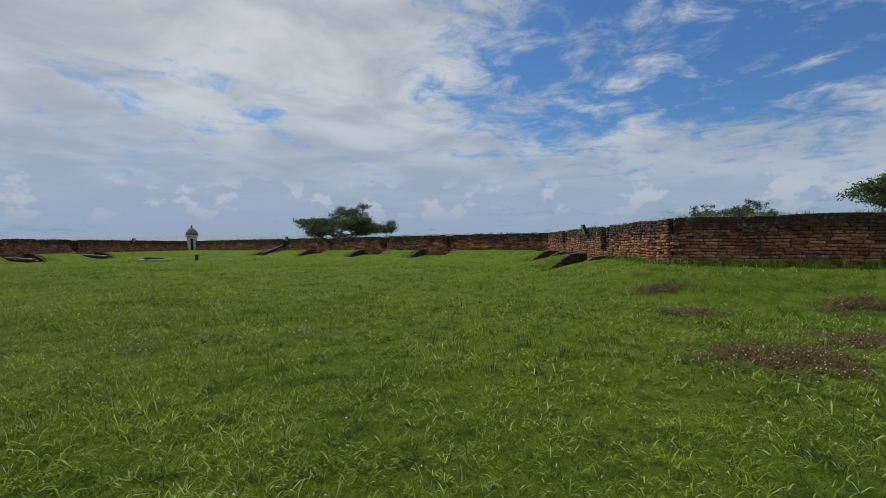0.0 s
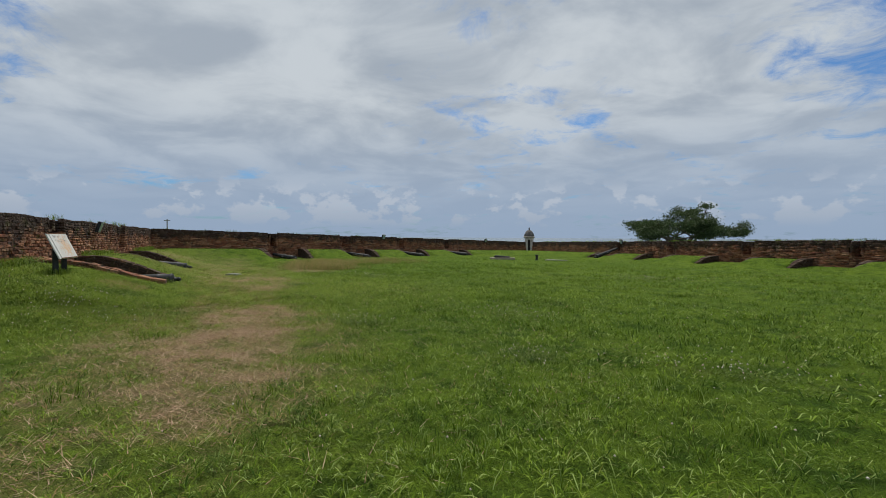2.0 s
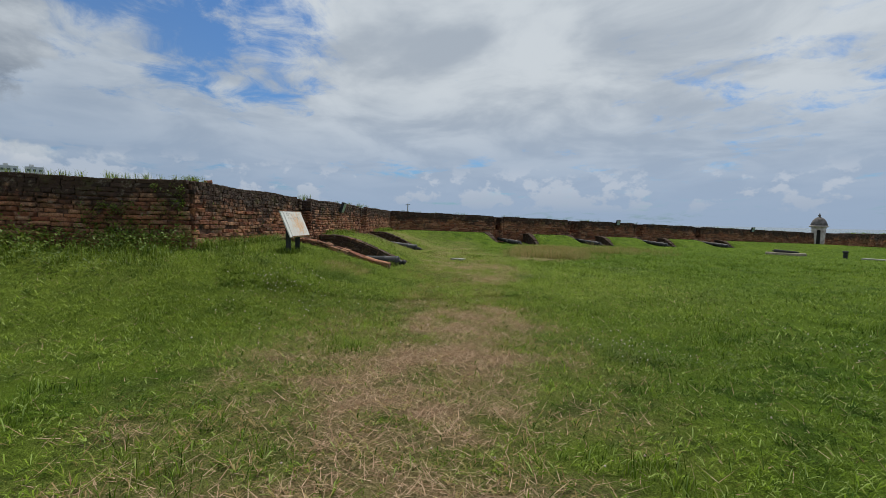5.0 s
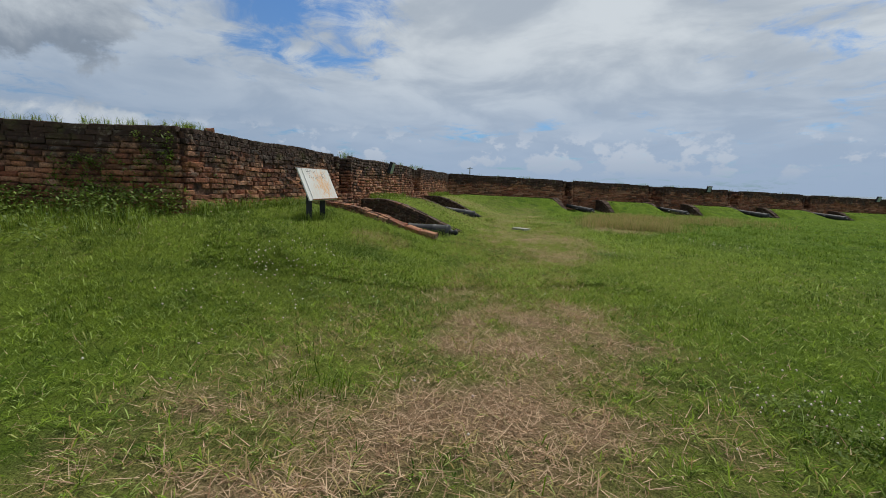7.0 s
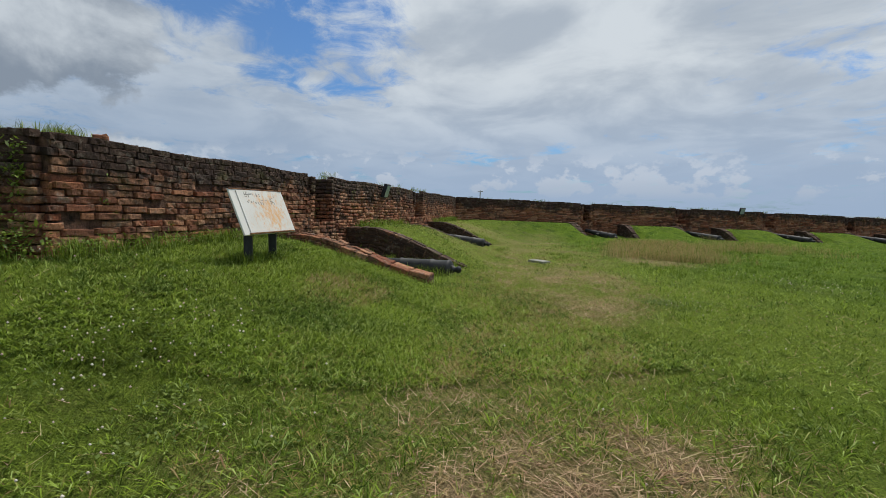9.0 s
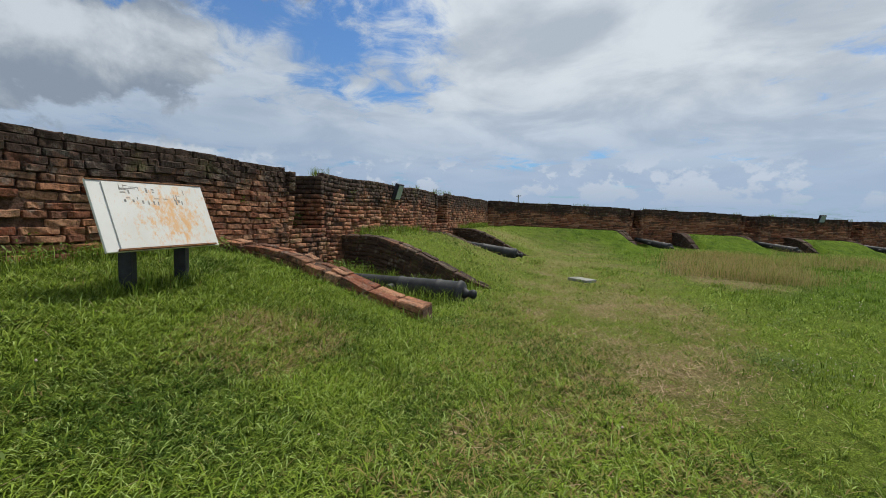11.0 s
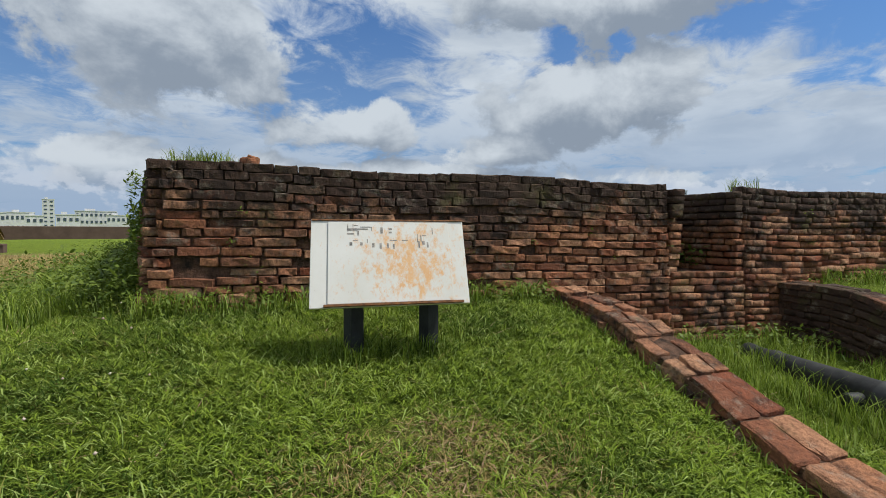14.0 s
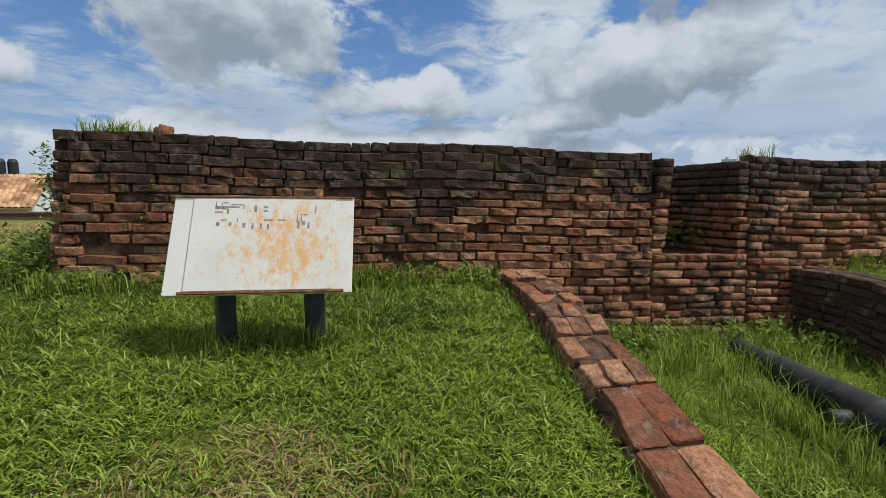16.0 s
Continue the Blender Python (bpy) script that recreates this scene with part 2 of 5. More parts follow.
M_BRICK = brick_material("old_brick", False)
M_BRICKS = brick_material("old_brick_joined", True)
M_MORTAR = simple("mortar", (0.030, 0.020, 0.014), (0.23, 0.125, 0.080), 11, 0.95, bump=1.0, dist=0.05)
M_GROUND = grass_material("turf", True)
M_BLADE = grass_material("grass_blade", False)
M_IRON = simple("cast_iron", (0.018, 0.020, 0.022), (0.050, 0.050, 0.050), 7, 0.62, 0.35, 0.4, 0.004, 0.4)
M_POST = simple("black_post_paint", (0.012, 0.013, 0.016), (0.030, 0.032, 0.036), 12, 0.5)
M_WHITE = simple("sentry_plaster", (0.30, 0.25, 0.22), (0.62, 0.57, 0.53), 3, 0.9)
M_DOME = simple("sentry_dome_plaster", (0.07, 0.065, 0.06), (0.22, 0.20, 0.19), 3, 0.9)
M_DARK = simple("dark_recess", (0.015, 0.013, 0.012), (0.03, 0.027, 0.024), 3, 0.95)
M_CONC = simple("worn_concrete", (0.16, 0.16, 0.14), (0.34, 0.34, 0.29), 5, 0.9)
M_STONE = simple("old_stone_cap", (0.15, 0.13, 0.10), (0.42, 0.36, 0.28), 5, 0.9, bump=0.6)
M_BARK = simple("bark", (0.05, 0.04, 0.03), (0.13, 0.11, 0.085), 6, 0.95, bump=0.8, dist=0.02)


def leaf_material(name, a, b):
    k = Mat(name, 0.6, 0, 0.3)
    col = k.mix(k.island(), a, b)
    k.color(col)
    tr = k.N.new("ShaderNodeBsdfTranslucent")
    k.L.new(col, tr.inputs[0])
    ms = k.N.new("ShaderNodeMixShader")
    ms.inputs[0].default_value = 0.3
    k.L.new(k.b.outputs[0], ms.inputs[1])
    k.L.new(tr.outputs[0], ms.inputs[2])
    k.L.new(ms.outputs[0], k.N["Material Output"].inputs[0])
    return k.m


M_LEAF = leaf_material("tree_leaf", (0.035, 0.060, 0.018), (0.085, 0.125, 0.040))
M_WEED = leaf_material("weed_leaf", (0.070, 0.120, 0.014), (0.19, 0.25, 0.035))
M_RED_WEED = leaf_material("reddish_weed_leaf", (0.085, 0.038, 0.024), (0.17, 0.10, 0.045))


# ---- mesh helpers ----
def part(name, bm, material, parent=None, label="", smooth=False):
    """Links a bmesh as one mesh object, under parent if given."""
    me = bpy.data.meshes.new(name)
    bm.to_mesh(me)
    bm.free()
    me.materials.append(material)
    if smooth:
        me.polygons.foreach_set("use_smooth", [True] * len(me.polygons))
    ob = new(name, me)
    if parent is not None:
        ob.parent = parent
    if label:
        tagged(ob, label)
    return ob


def array_mesh(name, verts, faces, material, parent=None, attrs=(), smooth=False):
    """A mesh object out of arrays; faces all have the same number of corners."""
    me = bpy.data.meshes.new(name)
    verts, faces = np.asarray(verts, np.float32), np.asarray(faces, np.int32)
    n, c = faces.shape
    me.vertices.add(len(verts))
    me.vertices.foreach_set("co", verts.ravel())
    me.loops.add(n * c)
    me.loops.foreach_set("vertex_index", faces.ravel())
    me.polygons.add(n)
    me.polygons.foreach_set("loop_start", np.arange(0, n * c, c, dtype=np.int32))
    me.polygons.foreach_set("loop_total", np.full(n, c, np.int32))
    if smooth:
        me.polygons.foreach_set("use_smooth", np.ones(n, bool))
    me.update(calc_edges=True)
    for key, values in attrs:
        at = me.attributes.new(key, "FLOAT", "POINT")
        at.data.foreach_set("value", np.asarray(values, np.float32))
    me.materials.append(material)
    ob = new(name, me)
    if parent is not None:
        ob.parent = parent
    return ob


def box(bm, c, s, m=None, bevel=0.0):
    """Adds a box of size s round c, in the frame m."""
    r = bmesh.ops.create_cube(bm, size=1.0)
    vs = r["verts"]
    bmesh.ops.scale(bm, vec=s, verts=vs)
    bmesh.ops.translate(bm, vec=c, verts=vs)
    if bevel:
        es = list({e for v in vs for e in v.link_edges})
        r = bmesh.ops.bevel(bm, geom=es, offset=bevel, segments=2, affect="EDGES", profile=0.6)
        vs = list({v for f in r["faces"] for v in f.verts} | {v for v in vs if v.is_valid})
    if m is not None:
        bmesh.ops.transform(bm, matrix=m, verts=[v for v in vs if v.is_valid])
    return vs


def lathe(bm, profile, segments=24, m=None):
    """Turns (radius, height) rows round z."""
    rings = []
    for r, h in profile:
        rings.append([bm.verts.new((r * math.cos(2 * math.pi * i / segments), r * math.sin(2 * math.pi * i / segments), h)) for i in range(segments)])
    for a, b in zip(rings, rings[1:]):
        for i in range(segments):
            j = (i + 1) % segments
            bm.faces.new((a[i], a[j], b[j], b[i]))
    bm.faces.new(list(reversed(rings[0])))
    bm.faces.new(rings[-1])
    if m is not None:
        bmesh.ops.transform(bm, matrix=m, verts=[v for ring in rings for v in ring])


def smooth01(v):
    v = np.clip(v, 0, 1)
    return v * v * (3 - 2 * v)


_rng = np.random.default_rng(7)
_LAT = _rng.random((64, 64))


def lattice(x, y, cell):
    """Smooth value noise on the plan, 0 to 1."""
    x, y = np.asarray(x) / cell, np.asarray(y) / cell
    i, j = np.floor(x).astype(int), np.floor(y).astype(int)
    fx, fy = smooth01(x - i), smooth01(y - j)
    g = lambda a, b: _LAT[a % 64, b % 64]
    return (g(i, j) * (1 - fx) + g(i + 1, j) * fx) * (1 - fy) + (g(i, j + 1) * (1 - fx) + g(i + 1, j + 1) * fx) * fy


def fractal(x, y, cell):
    return 0.5 * lattice(x, y, cell) + 0.3 * lattice(x + 31.7, y + 11.3, cell / 2.3) + 0.2 * lattice(x + 7.1, y + 53.9, cell / 5.1)


# ---- plan of the bastion ----
# corner: plan place, height of the wall's foot, height of its top
CORNERS = {
    "gorge_left": (-15.9, -6.8, 0.72, 2.05),
    "corner_left": (-14.12, 2.0, 0.70, 1.96),
    "shoulder_left": (-32.9, 12.0, 0.60, 1.83),
    "salient": (-29.5, 54.0, -0.38, 0.72),
    "shoulder_right": (6.6, 29.0, 0.30, 1.42),
    "corner_right": (6.07, 12.4, 0.60, 1.82),
    "gorge_right": (14.3, 8.7, 0.62, 1.95),
}
THICK = 2.4


class Side:
    """One straight stretch of parapet between two corners, seen from the yard."""

    def __init__(self, a, b):
        ax, ay, self.foot0, self.top0 = CORNERS[a]
        bx, by, self.foot1, self.top1 = CORNERS[b]
        self.p = np.array((ax, ay))
        d = np.array((bx, by)) - self.p
        self.len = float(np.hypot(*d))
        self.d = d / self.len
        self.n = np.array((self.d[1], -self.d[0]))   # into the yard
        self.heading = math.degrees(math.atan2(self.d[1], self.d[0]))

    def at(self, u, out=0.0, z=0.0):
        q = self.p + self.d * u + self.n * out
        return (q[0], q[1], z)

    def foot(self, u):
        return self.foot0 + (self.foot1 - self.foot0) * u / self.len

    def top(self, u):
        return self.top0 + (self.top1 - self.top0) * u / self.len

    def matrix(self, u, out=0.0, z=0.0):
        """x along the wall, y into the yard... right-handed: x = -d, y = n."""
        m = Matrix(((self.d[0], self.n[0], 0, 0), (self.d[1], self.n[1], 0, 0), (0, 0, 1, 0), (0, 0, 0, 1)))
        m.translation = self.at(u, out, z)
        return m

    def uv(self, x, y):
        rx, ry = x - self.p[0], y - self.p[1]
        return rx * self.d[0] + ry * self.d[1], rx * self.n[0] + ry * self.n[1]


SIDES = {
    "west_gorge": Side("gorge_left", "corner_left"),
    "west_flank": Side("corner_left", "shoulder_left"),
    "west_face": Side("shoulder_left", "salient"),
    "east_face": Side("salient", "shoulder_right"),
    "east_flank": Side("shoulder_right", "corner_right"),
    "east_gorge": Side("corner_right", "gorge_right"),
}
# embrasures: along the side from, to; and the low pit walls on either hand; how far the pit reaches into the yard
FL, RL = SIDES["west_face"].len, SIDES["east_flank"].len
EL = SIDES["east_face"].len
EMBRASURES = {
    "west_gorge": [],
    "west_flank": [(5.36, 6.5, 3.87, 7.25, 3.05), (13.1, 14.5, 11.6, 15.2, 3.3)],
    "west_face": [(7.4, 8.15, 6.6, 9.9, 2.4), (13.6, 14.75, 13.2, 16.2, 2.4), (19.8, 20.75, 19.4, 22.3, 2.4), (26.1, 27.0, 25.7, 28.6, 2.4)],
    "east_face": [(EL - 27.0, EL - 26.1, EL - 28.6, EL - 25.7, 2.3), (EL - 20.75, EL - 19.8, EL - 22.3, EL - 19.4, 2.3), (EL - 14.2, EL - 13.3, EL - 16.0, EL - 12.8, 2.3), (EL - 7.9, EL - 7.2, EL - 9.8, EL - 6.6, 2.3)],
    "east_flank": [(RL - 12.6, RL - 11.6, RL - 13.4, RL - 10.0, 2.0), (RL - 5.9, RL - 4.9, RL - 7.8, RL - 4.3, 2.1)],
    "east_gorge": [],
}
AXIS, GORGE = np.array((-0.458, 0.889)), np.array((-4.0, 7.2))


def segment_distance(x, y, s):
    u, v = s.uv(x, y)
    uc = np.clip(u, 0, s.len)
    return np.hypot(u - uc, v), uc


def yard_level(x, y):
    """The open yard without its banks."""
    s = (x - GORGE[0]) * AXIS[0] + (y - GORGE[1]) * AXIS[1]
    return -0.085 - 0.0125 * np.clip(s, -25, 55) - 0.09 * np.exp(-((x + 6.5) ** 2 + (y - 7) ** 2) / 22.0)


def ground_height(x, y):
    """The turf: a yard that falls gently to the salient, banked up to the foot of the walls, with sunk gun pits."""
    x, y = np.asarray(x, float), np.asarray(y, float)
    field = yard_level(x, y) + (fractal(x, y, 6.0) - 0.5) * 0.10 + (fractal(x + 90, y, 1.3) - 0.5) * 0.05
    best, foot = np.full(x.shape, 1e9), np.zeros(x.shape)
    for s_ in SIDES.values():
        d, u = segment_distance(x, y, s_)
        f = s_.foot(u)
        foot = np.where(d < best, f, foot)
        best = np.minimum(best, d)
    rise = 1 - smooth01(best / 4.2)
    z = field * (1 - rise) + foot * rise
    for key in ("west_flank", "west_face", "east_face"):
        s_ = SIDES[key]
        u, v = s_.uv(x, y)
        inner = smooth01((u - (7.3 if key == "west_flank" else 0.5)) / 0.3) * smooth01((s_.len - 0.5 - u) / 0.5) * smooth01((v + 0.3) / 0.3) * smooth01((4.2 - v) / 0.8)
        k = smooth01((v - 0.5) / 3.0)
        bank = (s_.foot(u) + 0.05 - 0.05 * smooth01((u - 8.5) / 2) * (key == "west_flank")) * (1 - k) + (field - 0.01) * k
        z = z + np.maximum(bank - z, 0) * inner
    for key, s_ in SIDES.items():
        u, v = s_.uv(x, y)
        for e0, e1, r0, r1, reach in EMBRASURES[key]:
            inside = smooth01((u - r0 + 0.14) / 0.2) * smooth01((r1 + 0.14 - u) / 0.2) * smooth01((v + 0.4) / 0.2) * smooth01((reach + 0.5 - v) / 0.6)
            floor = np.minimum(field + 0.02 + 0.20 * smooth01(1 - v / 2.2), z)
            z = z * (1 - inside) + floor * inside
    return z


def pit_mask(x, y):
    m = np.zeros(np.shape(x), bool)
    for key, s_ in SIDES.items():
        u, v = s_.uv(x, y)
        for e0, e1, r0, r1, reach in EMBRASURES[key]:
            for r in (r0, r1):
                m |= (abs(u - r) < 0.22) & (v > -0.1) & (v < reach)
        m |= (u > -0.05) & (u < s_.len + 0.05) & (v < 0.0) & (v > -THICK)
    return m


def ell(x, y, cx, cy, rx, ry, turn=0.0):
    a = radians(turn)
    dx, dy = x - cx, y - cy
    p, q = dx * math.cos(a) + dy * math.sin(a), -dx * math.sin(a) + dy * math.cos(a)
    return np.hypot(p / rx, q / ry)


def dryness(x, y):
    """Mown, dried-out turf along the trodden line, and straw-coloured tall grass."""
    n = 0.45 * fractal(x + 17, y + 5, 0.9) + 0.55 * fractal(x + 2, y + 83, 0.28)
    track = np.zeros(np.shape(x))
    for cx, cy, rx, ry, turn, much in ((-10.1, 5.7, 1.4, 0.9, 145, 0.72), (-8.2, 4.4, 1.6, 0.95, 145, 0.64), (-6.6, 3.4, 1.7, 0.8, 145, 0.46), (-8.6, 2.9, 1.8, 0.9, 145, 0.30), (-6.6, 2.3, 2.0, 0.9, 150, 0.32),
                                       (-8.6, 4.4, 4.4, 2.1, 148, 0.24), (-12.6, 6.6, 2.4, 1.0, 150, 0.26), (-16.5, 9.0, 4.6, 1.6, 150, 0.30), (-21.5, 11.6, 5.0, 1.8, 150, 0.34), (-14.6, 5.0, 0.8, 0.5, 150, 0.36), (-27, 13.5, 4, 1.4, 140, 0.28), (-25.5, 11.5, 6.0, 3.2, 152, 0.24)):
        track = np.maximum(track, smooth01((1.35 - ell(x, y, cx, cy, rx, ry, turn)) / 0.7) * much)
    for cx, cy, rx, ry, turn in ((-23.4, 17.4, 5.6, 1.9, 139), (-12.5, -12.5, 8.0, 9.0, 0)):
        track = np.maximum(track, smooth01((1.2 - ell(x, y, cx, cy, rx, ry, turn)) / 0.5) * 0.85)
    return np.clip(track * (1.0 + (n - 0.5) * 4.2) + smooth01((n - 0.62) / 0.1) * 0.10 + 0.015, 0, 1)


WEEDS = ((4.05, 5.3, 1.15, 0.9), (4.9, 3.9, 0.8, 0.5), (4.65, 8.6, 0.8, 0.45), (4.9, 10.3, 0.8, 0.4), (5.8, 6.2, 0.9, 0.5), (7.6, 8.4, 0.9, 0.5), (-2.3, 7.2, 0.9, 0.5), (-4.5, 6.6, 0.5, 0.35), (-11.9, 3.5, 1.2, 0.7),
         (-6.6, 20.0, 1.6, 0.8), (-8.2, 6.9, 0.7, 0.5), (-6.3, 9.5, 1.0, 0.5), (-14.4, 9.8, 0.6, 0.3), (-15.6, 13.8, 1.4, 0.4))


def wear(x, y):
    """Thinner, paler turf where people walk, towards the west bank."""
    return np.clip(smooth01((-7.0 - x) / 7.0) * smooth01((16.0 - y) / 6.0) * (0.55 + 0.9 * fractal(x + 23, y + 47, 2.2)), 0, 1)


def weediness(x, y):
    w = np.zeros(np.shape(x))
    for cx, cy, rx, ry in WEEDS:
        w = np.maximum(w, 1.25 - ell(x, y, cx, cy, rx, ry, 20))
    return np.clip(w * (0.2 + 1.5 * fractal(x + 3, y + 71, 0.4)) - 0.1, 0, 1) * np.where(x < 2, 0.5, 1.0)


# ---- ground: one sheet to the horizon ----
def axis_steps(a, b, step, far):
    mid = list(np.arange(a, b + step / 2, step))
    lo, hi, w = [], [], step
    p, q = mid[0], mid[-1]
    while p > -far or q < far:
        w *= 1.35
        p, q = p - w, q + w
        lo.append(p)
        hi.append(q)
    return np.array(lo[::-1] + mid + hi)


def build_ground():
    xs, ys = axis_steps(-36, 12, 0.18, 3000), axis_steps(-34, 56, 0.23, 3000)
    X, Y = np.meshgrid(xs, ys)
    Z = ground_height(X, Y)
    away = np.hypot(X + 10, Y - 20)
    Z = Z - 1.2 * smooth01((away - 62) / 60)
    outside = np.full(X.shape, -1e9)
    for key in ("west_flank", "west_face", "east_face", "east_flank"):
        u, v = SIDES[key].uv(X, Y)
        outside = np.maximum(outside, -v)
    sea = smooth01((outside - THICK) / 3.0) * smooth01(((X - GORGE[0]) * AXIS[0] + (Y - GORGE[1]) * AXIS[1] + 3) / 8.0)
    Z = Z * (1 - sea) + np.minimum(Z, -14.0) * sea
    nx, ny = len(xs), len(ys)
    i = np.arange(nx * ny).reshape(ny, nx)
    F = np.stack((i[:-1, :-1], i[:-1, 1:], i[1:, 1:], i[1:, :-1]), -1).reshape(-1, 4)
    V = np.stack((X, Y, Z), -1).reshape(-1, 3)
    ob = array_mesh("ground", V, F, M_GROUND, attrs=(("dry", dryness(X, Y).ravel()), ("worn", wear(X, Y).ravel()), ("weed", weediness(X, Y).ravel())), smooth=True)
    return tagged(ob, "mown green turf with dry straw patches inside the fort", "ground", kind="structure")


build_ground()


def build_water():
    k = Mat("sea_water", 0.25, 0, 0.5)
    k.color(k.mix(k.noise(0.02, 4), (0.10, 0.14, 0.17), (0.14, 0.18, 0.20)))
    k.bump(k.noise(0.6, 5, 0.6), 0.5, 0.3)
    V = [(-3000, -3000, -9.0), (3000, -3000, -9.0), (3000, 3000, -9.0), (-3000, 3000, -9.0)]
    tagged(array_mesh("water", V, [(0, 1, 2, 3)], k.m), "calm grey sea far beyond the fort", "sea", kind="structure")


build_water()


# ---- bricks ----
def brick_templates(count, seed, plain=False):
    """Unit bricks with worn corners: x along, y out of the wall, z up; each between -0.5 and 0.5."""
    rng = np.random.default_rng(seed)
    made = []
    ring = ((-0.5, -0.40), (-0.5, 0.40), (-0.40, 0.5), (0.43, 0.5), (0.5, 0.40), (0.5, -0.40), (0.43, -0.5), (-0.40, -0.5))
    for k in range(count):
        V, F = [], []
        last = 1 if plain else 5
        stations = (-0.5, 0.5) if plain else (-0.5, -0.46, rng.uniform(-0.25, -0.1), rng.uniform(0.1, 0.25), 0.46, 0.5)
        for i, sx in enumerate(stations):
            shrink = 0.80 if i in (0, last) and not plain else 1.0
            dy, dz = rng.normal(0, 0.035), rng.normal(0, 0.03)
            for y, z in ring:
                V.append((sx + rng.normal(0, 0.008), y * shrink + (rng.normal(0, 0.035) + dy if y > 0 else 0), z * shrink + rng.normal(0, 0.03) + dz))
        for i in range(last):
            for a in range(8):
                b = (a + 1) % 8
                p, q, r, t = i * 8 + a, i * 8 + b, i * 8 + 8 + b, i * 8 + 8 + a
                F += [(p, q, r), (p, r, t)]
        for a in range(1, 7):
            F += [(0, a + 1, a), (8 * last, 8 * last + a, 8 * last + a + 1)]
        made.append((np.array(V), np.array(F)[:, ::-1]))
    return made


BRICKS = brick_templates(14, 3)
FAR_BRICKS = brick_templates(10, 4, True)
BRICK_MESH = []
for _k, (_v, _f) in enumerate(BRICKS):
    _me = bpy.data.meshes.new("brick")
    _me.from_pydata(_v.tolist(), [], _f.tolist())
    _me.materials.append(M_BRICK)
    BRICK_MESH.append(_me)


class Masonry:
    """Gathers bricks: the first ones as objects of their own under the wall, the rest joined."""

    def __init__(self, wall, single):
        self.wall, self.single = wall, single
        self.V, self.F, self.T, self.count = [], [], [], 0
        self.rng = np.random.default_rng(len(wall.name) * 17)

    def lay(self, m, size, top=0.0, single=True, plain=False):
        kit = FAR_BRICKS if plain else BRICKS
        k = int(self.rng.integers(len(kit)))
        m = m @ Matrix.Diagonal((*size, 1))
        if single and self.single > 0:
            self.single -= 1
            ob = new("brick", BRICK_MESH[k])
            ob.parent = self.wall
            ob.matrix_basis = m
            ob["top"] = top
            return
        V, F = kit[k]
        A = np.array(m)
        self.V.append(V @ A[:3, :3].T + A[:3, 3])
        self.F.append((F if np.linalg.det(A[:3, :3]) > 0 else F[:, ::-1]) + self.count)
        self.T.append(np.full(len(V), top))
        self.count += len(V)

    def done(self):
        if self.V:
            ob = array_mesh("brickwork", np.concatenate(self.V), np.concatenate(self.F), M_BRICKS, self.wall, (("top", np.concatenate(self.T)),))
            tagged(ob, kind="stuff")


COURSE = 0.083


BATTER = 0.075


def lay_face(ms, rng, m, length, z0, z1, single=True, cut0=False, cut1=False, mean=0.27, below=0.0):
    """Courses of worn bricks over the face x 0..length of the frame m (y points out of the wall); z0, z1 are functions of x."""
    base = min(z0(0), z0(length))
    rows = int((max(z1(0), z1(length)) - base) / COURSE) + 4
    for j in range(rows):
        x = -rng.random() * 0.2
        while x < length:
            w = mean * (0.55 + 0.95 * rng.random())
            zr = z1(min(max(x + w / 2, 0), length)) - (j + 0.5) * COURSE
            lean = BATTER * (1.25 - below - (j + 0.5) * COURSE)
            a, b = max(x, lean * 1.8 + 0.02 * math.sin(j * 2.1) if cut0 else 0.0), min(x + w, length - (lean if cut1 else 0.0))
            x += w
            if b - a < 0.05:
                continue
            c = (a + b) / 2
            t = z1(c)
            z = zr + 0.009 * math.sin(c * 1.7 + j * 0.9) * min(j, 3) / 3
            if z < z0(c) - 0.25:
                continue
            if j > 1 and rng.random() < 0.022:
                continue
            tight = j < 4 and below < 0.3   # the upper courses are still close and flush
            proud = rng.normal(0, 0.004 if tight else 0.012)
            k = m @ pose(c, -0.035 - lean + proud, z, rng.normal(0, 0.5 if tight else 1.4), rng.normal(0, 0.15 if tight else 0.5), rng.normal(0, 0.4 if tight else 1.2))
            ms.lay(k, (b - a - (0.005 if tight else 0.010 + 0.014 * rng.random()), 0.14, COURSE - (0.004 if tight else 0.008 + 0.014 * rng.random())), max(0.0, 1 - (t - z) / 0.7) if below < 0.3 else 0.1, single, mean > 0.4 or ms.wall.name == "wall_east_flank")


